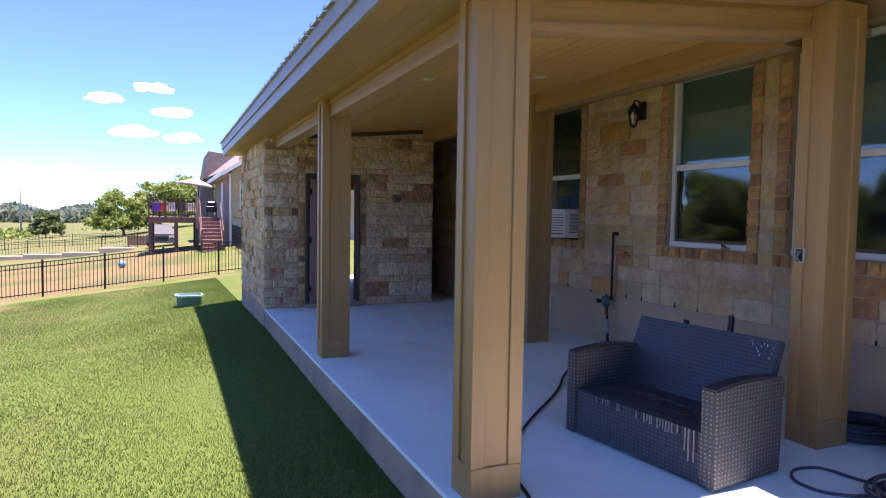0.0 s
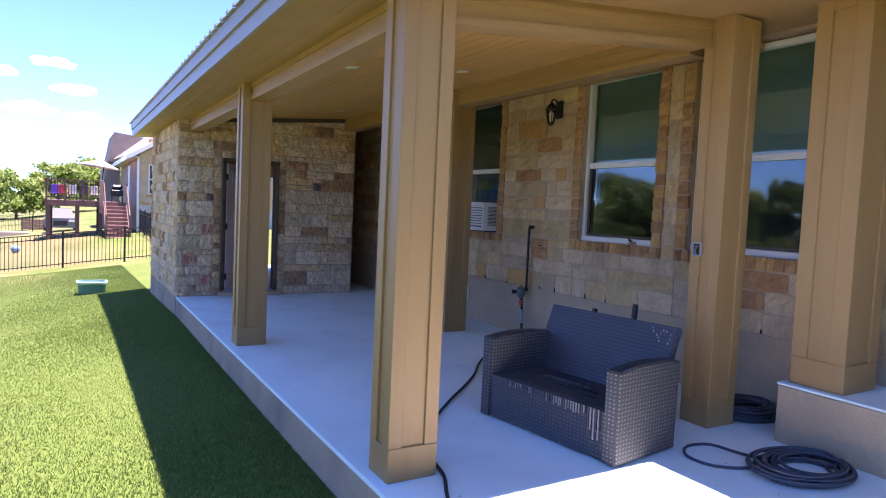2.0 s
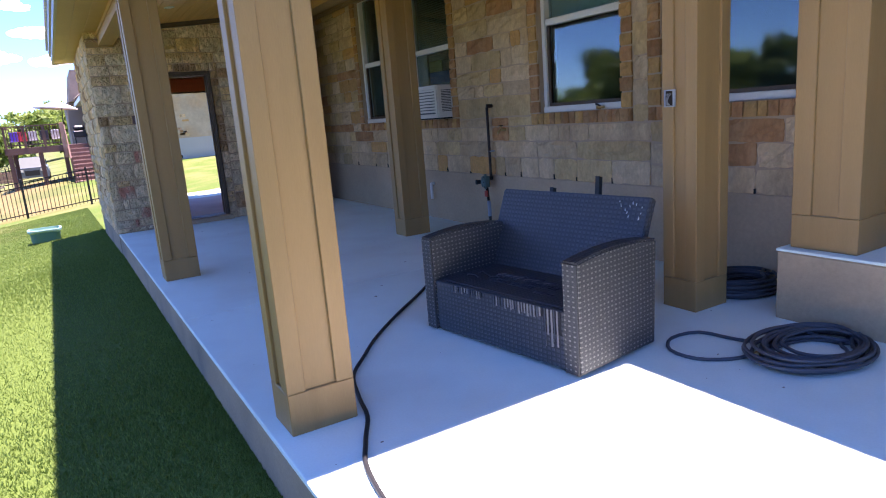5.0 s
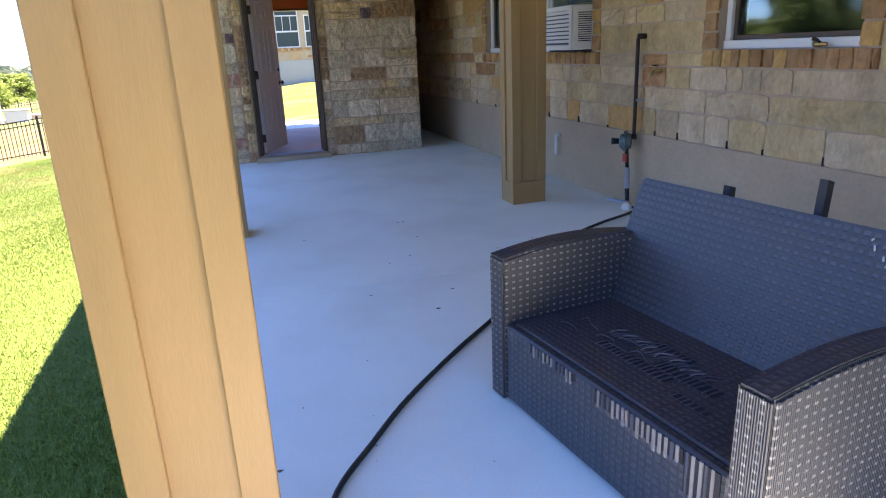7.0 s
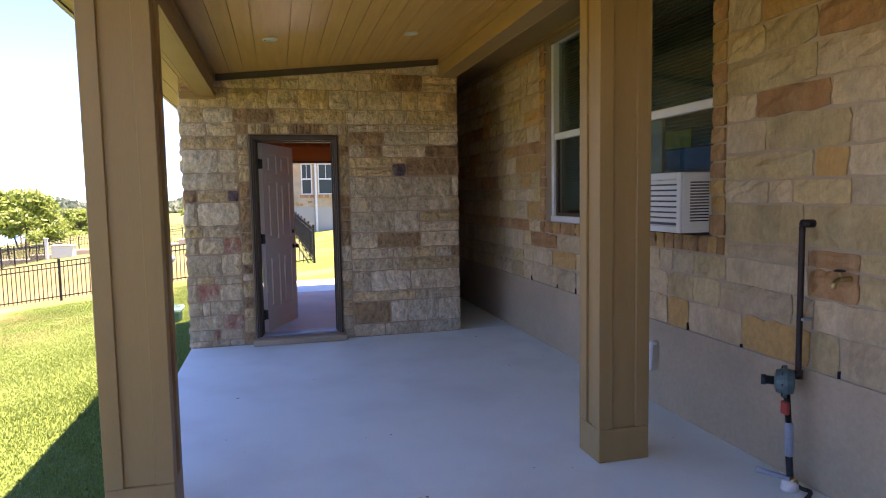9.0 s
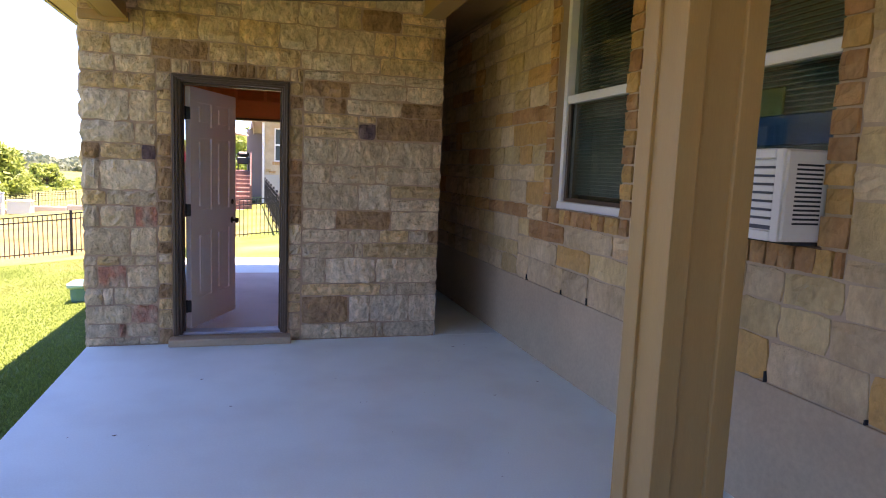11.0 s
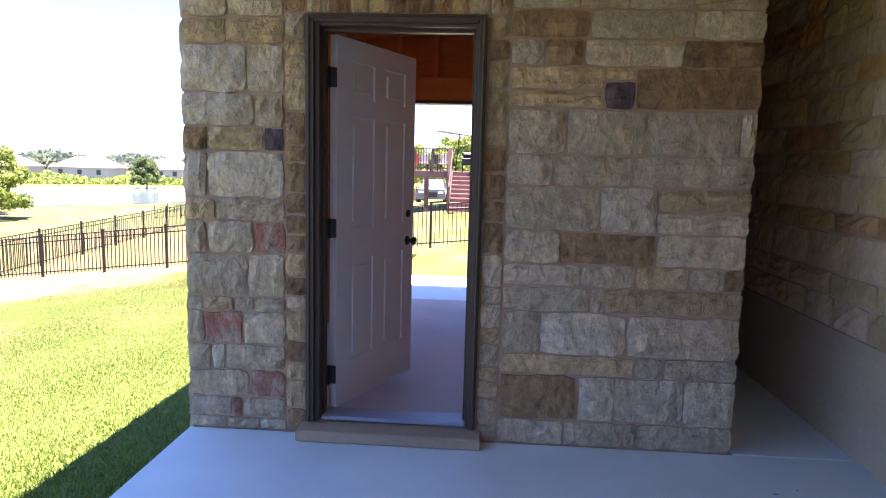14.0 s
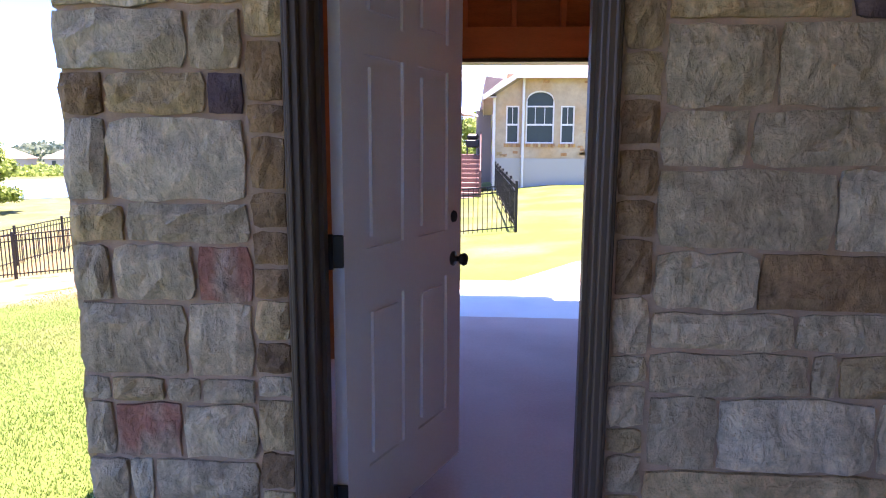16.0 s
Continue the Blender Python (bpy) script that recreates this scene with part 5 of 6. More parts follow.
# ---------------------------------------------------------------- gravel drive, grass
bm = bmesh.new()
prism(bm, [(0.6, 4.9), (12.0, 4.9), (12.0, 10.5), (6.0, 9.6), (2.6, 7.6), (1.2, 6.0), (0.8, 5.4)], "z", -0.9, -0.30)
drive = finish("drive", bm, M["gravel"], None, "bright pale gravel drive", "drive", kind="structure")
for v in drive.data.vertices:
    if v.co.z > -0.5:
        v.co.z = ground_z(v.co.x, v.co.y) + 0.05


def grass(name, x0, x1, y0, y1, count, seed, size):
    r = np.random.RandomState(seed)
    u = r.rand(count)
    xs = x1 - (x1 - x0) * u ** 1.7
    ys = y0 + (y1 - y0) * r.rand(count) ** 1.35
    ang = r.rand(count) * 6.283
    ln = size * (0.6 + 0.8 * r.rand(count))
    lean = ln * (0.3 + 0.7 * r.rand(count))
    la = r.rand(count) * 6.283
    zs = np.array([ground_z(a, b) for a, b in zip(xs, ys)]) + 0.004
    w = 0.004 + 0.003 * r.rand(count)
    v = np.zeros((count, 3, 3))
    v[:, 0] = np.stack([xs - w * np.cos(ang), ys - w * np.sin(ang), zs - 0.01], 1)
    v[:, 1] = np.stack([xs + w * np.cos(ang), ys + w * np.sin(ang), zs - 0.01], 1)
    v[:, 2] = np.stack([xs + lean * np.cos(la), ys + lean * np.sin(la), zs + ln], 1)
    me = bpy.data.meshes.new(name)
    me.from_pydata(v.reshape(-1, 3).tolist(), [], np.arange(count * 3).reshape(-1, 3).tolist())
    me.materials.append(M["blade"])
    return tagged(new(name, me), "short mown green grass beside the slab", "grass", kind="stuff")


grass("grass", -7.0, 0.08, -9.5, 11.5, 380000, 4, 0.017)


# ---------------------------------------------------------------- fences
def rail_fence(pts, spacing_post, label, picket_gap=0.105, h=1.13):
    """A black metal picket fence along the line pts."""
    a, b = Vector((*pts[0], 0)), Vector((*pts[1], 0))
    f = thing("picket_fence", (*pts[0], ground_z(*pts[0])), label, "fence", "black picket fences")
    n = max(1, round((b - a).length / spacing_post))
    pm = bpy.data.meshes.new("post")
    bm = bmesh.new()
    box(bm, (-0.03, -0.03, -0.25), (0.03, 0.03, h + 0.04), 0.004)
    bm.to_mesh(pm)
    bm.free()
    pm.materials.append(M["black"])
    km = bpy.data.meshes.new("picket")
    bm = bmesh.new()
    box(bm, (-0.009, -0.009, 0.06), (0.009, 0.009, h - 0.03))
    bm.to_mesh(km)
    bm.free()
    km.materials.append(M["black"])
    for i in range(n + 1):
        p = a.lerp(b, i / n)
        z = ground_z(p.x, p.y)
        piece("post", pm, f, Matrix.Translation((p.x, p.y, z)))
        if i < n:
            q = a.lerp(b, (i + 1) / n)
            zq = ground_z(q.x, q.y)
            for dz in (0.12, h - 0.06, h - 0.20) if h > 1 else (0.12, h - 0.06):
                bm = bmesh.new()
                d = (q - p).normalized()
                s = Vector((-d.y, d.x, 0)) * 0.012
                lo = [bm.verts.new(Vector((w.x, w.y, zz + dz + e)) + s * sg) for w, zz in ((p, z), (q, zq)) for sg, e in ((-1, 0), (1, 0), (1, 0.028), (-1, 0.028))]
                for k in range(4):
                    bm.faces.new((lo[k], lo[(k + 1) % 4], lo[4 + (k + 1) % 4], lo[4 + k]))
                part("rail", bm, M["black"], f)
            m = int((q - p).length / picket_gap)
            for j in range(1, m):
                w = p.lerp(q, j / m)
                piece("picket", km, f, Matrix.Translation((w.x, w.y, z + (zq - z) * j / m)))
    return f


rail_fence([(-11.85, 13.05), (2.0, 12.85)], 1.794, "black metal picket fence along the lawn's end")
rail_fence([(-11.85, 13.25), (-14.3, 42.0)], 2.4, "black metal picket fence running downhill to the pond", 0.16)
rail_fence([(2.0, 13.05), (1.72, 24.3)], 1.85, "black metal picket fence beside the neighbour's lawn", 0.16)
rail_fence([(-26.0, 49.0), (-1.0, 44.0)], 2.6, "distant black metal picket fence", 0.2)
rail_fence([(-32.0, 63.0), (-4.0, 58.0)], 2.8, "far black metal picket fence", 0.26)

# ---------------------------------------------------------------- retaining wall, far pieces
rw = thing("retaining_wall", (-9, 46, -2.5), "low pale stone retaining wall", "wall")
for i in range(7):
    x = -20 + i * 2.35
    z = ground_z(x + 1, 42) - 0.1
    boxed("wall_block", M["pale_wall"], rw, ((x, 42.0, z - 0.6), (x + 2.3, 42.5, z + 0.42)), bevel=0.03)
um = thing("utility_box", (-14, 41, -2.5), "pale utility cabinet beside the retaining wall", "cabinet")
boxed("cabinet_body", M["white"], um, ((-13.6, 40.6, ground_z(-13, 41)), (-12.3, 41.4, ground_z(-13, 41) + 0.8)), bevel=0.03)
boxed("cabinet_lid", M["white"], um, ((-13.65, 40.55, ground_z(-13, 41) + 0.8), (-12.25, 41.45, ground_z(-13, 41) + 0.87)), bevel=0.02)
mk = thing("marker_post", (-13.9, 41, -2.5), "white plastic marker post beside the utility cabinet", "post")
mz = ground_z(-13.9, 40.9)
boxed("post_body", M["white"], mk, ((-14.02, 40.8, mz), (-13.82, 41.0, mz + 1.35)), bevel=0.03)
boxed("post_cap", M["grey_plastic"], mk, ((-14.05, 40.77, mz + 1.351), (-13.79, 41.03, mz + 1.45)), bevel=0.03)
pole = thing("utility_pole", (-30, 150, -4), "thin distant radio mast", "mast")
bm = bmesh.new()
tube(bm, [(-30, 150, -5), (-30, 150, 9.5)], [0.2, 0.12], 6)
part("mast", bm, M["grey_plastic"], pole)


# ---------------------------------------------------------------- neighbour's house and deck
def neighbour_house():
    h = thing("neighbour_house", (8, 30, -0.4), "pale limestone bungalow with white trim and grey-brown shingle roof", "house")
    x0, x1, y0, y1 = 1.70, 14.0, 24.8, 37.5
    WIN = [(2.12, 2.64, 1.62, 3.11), (2.91, 4.04, 1.62, 3.70), (4.30, 4.85, 1.62, 3.11)]
    bm = bmesh.new()
    xs = [x0] + [e for a, b, _, _ in WIN for e in (a, b)] + [x1]
    prism(bm, [(x0, 1.02), (2.12, 1.02), (2.12, 4.2), (x0, 3.75)], "y", y0, y0 + 0.3)
    for i in range(2, len(xs), 2):
        box(bm, (xs[i], y0, 1.02), (xs[i + 1], y0 + 0.3, 4.35))
    for a, b, c, d in WIN:
        box(bm, (a, y0, 1.02), (b, y0 + 0.3, c))
        if d < 3.3:
            box(bm, (a, y0, d), (b, y0 + 0.3, 4.35))
    # arched head over the middle window
    a, b = WIN[1][:2]
    arch = [(a + (b - a) * k / 12, 3.30 + 0.40 * math.sqrt(max(0.0, 1 - (2 * k / 12 - 1) ** 2))) for k in range(13)]
    prism(bm, [(a, 4.35)] + arch + [(b, 4.35)], "y", y0, y0 + 0.3)
    box(bm, (x1 - 0.3, y0 + 0.3, 1.02), (x1, y1, 4.35))
    part("stone_wall", bm, M["neighbour_stone"], h)
    # shade-coloured wall, with a thin sheet of it over the pale plaster base
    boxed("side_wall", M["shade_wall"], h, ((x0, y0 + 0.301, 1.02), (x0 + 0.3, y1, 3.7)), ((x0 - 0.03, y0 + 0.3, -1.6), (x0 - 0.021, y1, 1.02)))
    boxed("plaster_base", M["neighbour_plaster"], h, ((x0 - 0.02, y0 - 0.02, -1.6), (x1 + 0.02, y1, 1.02)))
    rr = random.Random(19)
    for _ in range(26):
        x, z = rr.choice((rr.uniform(1.75, 2.1), rr.uniform(2.0, 5.2), rr.uniform(4.95, 5.4))), rr.choice((rr.uniform(1.04, 1.35), rr.uniform(1.04, 2.6), rr.uniform(3.75, 4.2)))
        if any(a - 0.35 < x < b + 0.1 and c - 0.3 < z < d + 0.15 for a, b, c, d in WIN) or x < 2.1 and z > 3.5:
            continue
        boxed("stone", M[rr.choice("okbnt")], h, ((x, y0 - 0.012, z), (x + rr.uniform(0.15, 0.34), y0 - 0.002, z + rr.uniform(0.08, 0.15))))
    for a, b, c, d in WIN:
        top = 3.30 if d > 3.3 else d
        w = boxed("window", M["white"], h, ((a, y0 + 0.02, c), (a + 0.055, y0 + 0.12, top)), ((b - 0.055, y0 + 0.02, c), (b, y0 + 0.12, top)), ((a + 0.055, y0 + 0.02, c), (b - 0.055, y0 + 0.12, c + 0.055)),
                  ((a + 0.055, y0 + 0.02, 3.055), (b - 0.055, y0 + 0.12, 3.11)), ((a + 0.055, y0 + 0.03, 2.33), (b - 0.055, y0 + 0.11, 2.40)))
        for k in range(1, 3 if d > 3.3 else 2):
            x = a + (b - a) * k / (3 if d > 3.3 else 2)
            boxed("glazing_bar", M["white"], w, ((x - 0.013, y0 + 0.035, 2.40), (x + 0.013, y0 + 0.07, 3.05)))
        boxed("pane", M["screen"], w, ((a + 0.04, y0 + 0.07, c + 0.04), (b - 0.04, y0 + 0.085, d - 0.004)))
        n = round((b - a + 0.16) / 0.1)
        for k in range(n):
            x = a - 0.08 + (b - a + 0.16) * k / n
            boxed("sill_brick", M[rr.choice("koknb")], w, ((x, y0 - 0.04, c - 0.15), (x + 0.085, y0 - 0.002, c - 0.005)))
    bm = bmesh.new()
    tube(bm, [(x, y0 + 0.03, z - 0.03) for x, z in arch], 0.035, 6)
    part("arch_frame", bm, M["white"], h)
    bm = bmesh.new()
    e = 0.5
    v = [bm.verts.new(p) for p in ((x0 - e, y0 - e, 3.50), (2.46, y0 - e, 4.30), (x1 + e, y0 - e, 4.36), (x1 + e, y1, 4.36), (x0 - e, y1, 3.84), (4.0, 31.0, 6.2), (10.0, 31.0, 6.2))]
    for q in ((0, 1, 5), (1, 2, 6, 5), (2, 3, 6), (3, 4, 5, 6), (0, 5, 4), (4, 3, 2, 1, 0)):
        bm.faces.new([v[k] for k in q])
    part("roof", bm, M["shingle"], h, "grey-brown shingle hip roof")
    bm = bmesh.new()
    prism(bm, [(x0 - e, 3.30), (2.46, 4.10), (2.46, 4.32), (x0 - e, 3.52)], "y", y0 - e - 0.04, y0 - e)
    part("rake_board", bm, M["white"], h)
    boxed("eave_board", M["white"], h, ((2.461, y0 - e - 0.04, 4.14), (x1 + e, y0 - e, 4.37)), ((x0 - e - 0.04, y0 - e, 3.32), (x0 - e, y1, 3.54)))
    boxed("eave_soffit", M["neighbour_plaster"], h, ((2.46, y0 - e, 4.22), (x1 + e, y0 + 0.02, 4.26)), ((x0 - e, y0 - e, 3.40), (x0 + 0.02, y1, 3.44)))
    boxed("rear_wing", M["pink_siding"], h, ((0.75, 38.6, -1.5), (1.69, 44.0, 3.7)))
    bm = bmesh.new()
    prism(bm, [(0.95, 3.72), (1.28, 5.66), (5.0, 5.2), (5.0, 3.72)], "y", 37.6, 44.2)
    part("rear_roof", bm, M["shingle"], h)
    boxed("side_door", M["white"], h, ((x0 - 0.035, 30.2, 1.16), (x0 - 0.004, 31.1, 3.2)), bevel=0.006)
    for x in (x0 - 0.06, 2.80):
        boxed("downpipe", M["white"], h, ((x - 0.05, y0 - 0.14, -0.5), (x + 0.05, y0 - 0.03, 3.42 if x < 2 else 4.22)), bevel=0.02)
    return h


neighbour_house()


def neighbour_deck():
    d = thing("timber_deck", (-1, 26, -0.5), "raised dark red timber deck with stairs and railing", "deck")
    x0, x1, y0, y1, zf = -2.24, 1.15, 24.5, 29.5, 1.15
    for i in range(22):
        x = x0 + i * (x1 - x0) / 22
        boxed("deck_board", M["deck_wood"], d, ((x, y0, zf - 0.04), (x + 0.148, y1, zf)))
    boxed("rim_joist", M["deck_wood"], d, ((x0, y0 - 0.05, zf - 0.26), (0.14, y0 - 0.001, zf + 0.015)), ((x0 - 0.05, y0, zf - 0.26), (x0 - 0.001, y1, zf + 0.015)))
    for x, y in ((x0 + 0.12, y0 + 0.1), (-0.95, y0 + 0.1), (0.02, y0 + 0.1), (x0 + 0.12, y1 - 0.3), (0.1, y1 - 0.3)):
        boxed("deck_post", M["deck_wood"], d, ((x - 0.09, y - 0.09, -1.0), (x + 0.09, y + 0.09, zf - 0.042)), bevel=0.008)
    for x in (x0, -1.5, -0.75):
        boxed("rail_post", M["deck_wood"], d, ((x, y0 - 0.06, zf + 0.016), (x + 0.09, y0 + 0.03, zf + 0.94)))
    boxed("newel_post", M["fresh_wood"], d, ((-0.04, y0 - 0.11, zf - 0.55), (0.13, y0 - 0.055, zf + 1.02)), bevel=0.006, label="pale reddish newel post at the stairs")
    boxed("handrail", M["deck_wood"], d, ((x0, y0 - 0.08, zf + 0.941), (-0.045, y0 + 0.06, zf + 0.985)), ((x0 - 0.08, y0 + 0.061, zf + 0.941), (x0 + 0.06, y1, zf + 0.985)))
    boxed("lower_rail", M["deck_wood"], d, ((x0 + 0.09, y0 - 0.02, zf + 0.12), (-0.045, y0 + 0.02, zf + 0.18)))
    for i in range(19):
        x = x0 + 0.13 + i * 0.112
        boxed("baluster", M["deck_wood"], d, ((x, y0 - 0.015, zf + 0.181), (x + 0.03, y0 + 0.015, zf + 0.94)))
    for i in range(9):
        z = zf - 0.172 * (i + 1)
        y = y0 - 0.27 * (i + 1)
        boxed("stair_tread", M["fresh_wood"], d, ((0.18, y, z - 0.04), (1.10, y + 0.28, z)))
        boxed("stair_riser", M["deck_wood"], d, ((0.18, y + 0.255, z + 0.001), (1.10, y + 0.275, z + 0.131)))
    for x in (0.135, 1.10):
        bm = bmesh.new()
        prism(bm, [(y0, zf), (y0 - 2.5, zf - 1.6), (y0 - 2.5, zf - 1.85), (y0, zf - 0.3)], "x", x, x + 0.04)
        part("stair_stringer", bm, M["deck_wood"], d)
        bm = bmesh.new()
        prism(bm, [(y0, zf + 0.92), (y0 - 2.35, zf - 0.6), (y0 - 2.35, zf - 0.69), (y0, zf + 0.82)], "x", x, x + 0.04)
        part("stair_handrail", bm, M["deck_wood"], d)
        boxed("stair_post", M["deck_wood"], d, ((x - 0.02, y0 - 2.42, -0.75), (x + 0.07, y0 - 2.33, zf - 0.55)))
    u = thing("patio_umbrella", (0.1, 28, zf), "cream canvas cantilever umbrella on the deck", "umbrella")
    cx, cy, zu = 0.02, 28.0, 2.98
    bm = bmesh.new()
    c = bm.verts.new((cx + 0.15, cy, zu + 0.32))
    rim = [bm.verts.new((cx + 0.95 * math.cos(k * math.pi / 4), cy + 0.95 * math.sin(k * math.pi / 4), zu - 0.10 * math.cos(k * math.pi / 4))) for k in range(8)]
    low = [bm.verts.new((q.co.x, q.co.y, q.co.z - 0.06)) for q in rim]
    for k in range(8):
        bm.faces.new((c, rim[k], rim[(k + 1) % 8]))
        bm.faces.new((rim[k], low[k], low[(k + 1) % 8], rim[(k + 1) % 8]))
    part("canopy", bm, M["umbrella"], u)
    bm = bmesh.new()
    tube(bm, [(cx + 0.1, cy, zf), (cx + 0.28, cy, 3.2)], 0.025, 8)
    part("pole", bm, M["black"], u)
    g = thing("barbecue_grill", (0.75, 26, zf), "black covered barbecue grill on the deck", "grill")
    boxed("grill_body", M["black"], g, ((0.5, 25.4, zf + 0.3), (1.05, 25.9, zf + 0.62)), bevel=0.04)
    boxed("grill_lid", M["black"], g, ((0.52, 25.42, zf + 0.63), (1.03, 25.88, zf + 0.86)), bevel=0.08)
    for x in (0.52, 0.98):
        boxed("grill_leg", M["black"], g, ((x, 25.42, zf), (x + 0.05, 25.86, zf + 0.299)))
    for x, c in ((-2.05, (0.10, 0.05, 0.30)), (-1.72, (0.36, 0.04, 0.05)), (-1.30, (0.35, 0.33, 0.33)), (-0.85, (0.03, 0.03, 0.035)), (-0.42, (0.40, 0.36, 0.34))):
        k = thing("deck_chair", (x, 25.2, zf), "folded outdoor chair with coloured cloth on the deck", "chair", "chairs on the deck")
        mm = material("chair_cloth", c, 0.8)
        boxed("seat", mm, k, ((x, 25.0, zf + 0.30), (x + 0.34, 25.35, zf + 0.35)), bevel=0.01)
        boxed("backrest", mm, k, ((x, 25.36, zf + 0.30), (x + 0.34, 25.40, zf + 0.74)), bevel=0.01)
        for lx in (x + 0.01, x + 0.31):
            for ly in (25.01, 25.33):
                boxed("leg", M["black"], k, ((lx, ly, zf), (lx + 0.025, ly + 0.025, zf + 0.299)))


neighbour_deck()


def parked_car(x, y):
    """A white saloon car seen front-on under the deck, shade put in its paint."""
    z = ground_z(x, y)
    c = thing("parked_car", (x, y, z), "white saloon car parked behind the raised deck, its paint darkened as shade", "car")
    prof = [(-0.85, 0.25), (0.85, 0.25), (0.9, 0.55), (0.82, 0.85), (-0.82, 0.85), (-0.9, 0.55)]
    bm = bmesh.new()
    prism(bm, [(x + a, z + b) for a, b in prof], "y", y, y + 4.2)
    part("body", bm, M["car_shaded"], c)
    bm = bmesh.new()
    box(bm, (x - 0.78, y + 1.0, z + 0.851), (x + 0.78, y + 3.6, z + 1.42))
    for v in bm.verts:
        if v.co.z > z + 1.2:
            v.co.x = x + (v.co.x - x) * 0.76
            v.co.y += 0.6 if v.co.y < y + 2 else -0.5
    part("cabin", bm, M["screen"], c, "dark glazed cabin")
    for sx in (-1, 1):
        boxed("headlight", M["lamp_lens"], c, ((x + sx * 0.6 - 0.16, y - 0.012, z + 0.62), (x + sx * 0.6 + 0.16, y - 0.002, z + 0.76)))
        for dy in (0.8, 3.4):
            bm = bmesh.new()
            tube(bm, [(x + sx * 0.70, y + dy, z + 0.31), (x + sx * 0.905, y + dy, z + 0.31)], 0.31, 16)
            part("wheel", bm, M["rubber"], c)
    boxed("grille", M["dark"], c, ((x - 0.38, y - 0.012, z + 0.38), (x + 0.38, y - 0.002, z + 0.68)))


parked_car(-1.72, 36.0)
pz = ground_z(-3.5, 45)
bench = thing("garden_screen", (-3.5, 45, pz), "reddish-brown timber screen standing in the neighbour's yard", "fence panel")
for i in range(4):
    boxed("board", M["fresh_wood"], bench, ((-4.25, 45.0, pz + 0.12 + i * 0.19), (-2.75, 45.05, pz + 0.30 + i * 0.19)), bevel=0.008)
for x in (-4.2, -2.87):
    boxed("post", M["deck_wood"], bench, ((x, 45.051, pz - 0.1), (x + 0.07, 45.12, pz + 0.9)))
ball = thing("toy_ball", (-3.12, 20, ground_z(-3.12, 20)), "pale blue toy ball lying in the dry grass", "ball")
bm = bmesh.new()
bmesh.ops.create_uvsphere(bm, u_segments=20, v_segments=12, radius=0.16, matrix=Matrix.Translation((-3.12, 20, ground_z(-3.12, 20) + 0.155)))
for f in bm.faces:
    f.smooth = True
part("shell", bm, material("blue_ball", (0.16, 0.30, 0.42), 0.5, vary=0.35, scale=9, bump=0.0), ball)


# ---------------------------------------------------------------- trees
def tree(x, y, h, spread, mat, leaves, seed, size, label, name="tree", multi=False):
    r = np.random.RandomState(seed)
    z = ground_z(x, y)
    t = thing(name, (x, y, z), label, "tree", "trees round the pond")
    bm = bmesh.new()
    stems = [(r.uniform(-0.3, 0.3) * spread, r.uniform(-0.3, 0.3) * spread) for _ in range(5 if multi else 1)]
    tips = []
    for sx, sy in stems:
        pts = [(x + sx * 0.3, y + sy * 0.3, z - 0.2), (x + sx * 0.6, y + sy * 0.6, z + h * 0.25), (x + sx, y + sy, z + h * 0.6)]
        tube(bm, smooth_path(pts, 3), [0.035 * h * (1 - 0.12 * k) * (0.5 if multi else 0.8) for k in range(7)], 6)
        for _ in range(4):
            a = r.rand() * 6.283
            tip = (x + sx + math.cos(a) * spread * r.uniform(0.3, 0.7), y + sy + math.sin(a) * spread * r.uniform(0.3, 0.7), z + h * r.uniform(0.45, 0.85))
            tips.append(tip)
            tube(bm, [(x + sx * 0.6, y + sy * 0.6, z + h * r.uniform(0.25, 0.4)), tip], [0.012 * h, 0.004 * h], 5)
    part("trunk", bm, M["bark"], t)
    clumps = []
    for k in range(64):
        a, e = r.rand() * 6.283, r.rand()
        rad = spread * (0.35 + 0.65 * math.sqrt(r.rand())) * (1.0 - 0.55 * e)
        clumps.append((x + rad * math.cos(a), y + rad * math.sin(a), z + h * (0.20 + 0.74 * e), spread * r.uniform(0.16, 0.30)))
    c = np.array(clumps)[r.randint(0, len(clumps), leaves)]
    d = r.normal(size=(leaves, 3))
    d /= np.linalg.norm(d, axis=1)[:, None]
    p = c[:, :3] + d * (c[:, 3] * r.rand(leaves) ** 0.45)[:, None] * np.array([1, 1, 0.75])
    u = r.normal(size=(leaves, 3))
    u /= np.linalg.norm(u, axis=1)[:, None]
    w = np.cross(u, d)
    w /= np.linalg.norm(w, axis=1)[:, None] + 1e-6
    s = (size * (0.6 + 0.8 * r.rand(leaves)))[:, None]
    v = np.stack([p - u * s, p + w * s * 0.45, p + u * s, p - w * s * 0.45], 1).reshape(-1, 3)
    me = bpy.data.meshes.new("crown")
    me.from_pydata(v.tolist(), [], np.arange(leaves * 4).reshape(-1, 4).tolist())
    me.materials.append(mat)
    ob = new("crown", me)
    ob.parent = t
    ob.matrix_parent_inverse = t.matrix_basis.inverted()
    return t


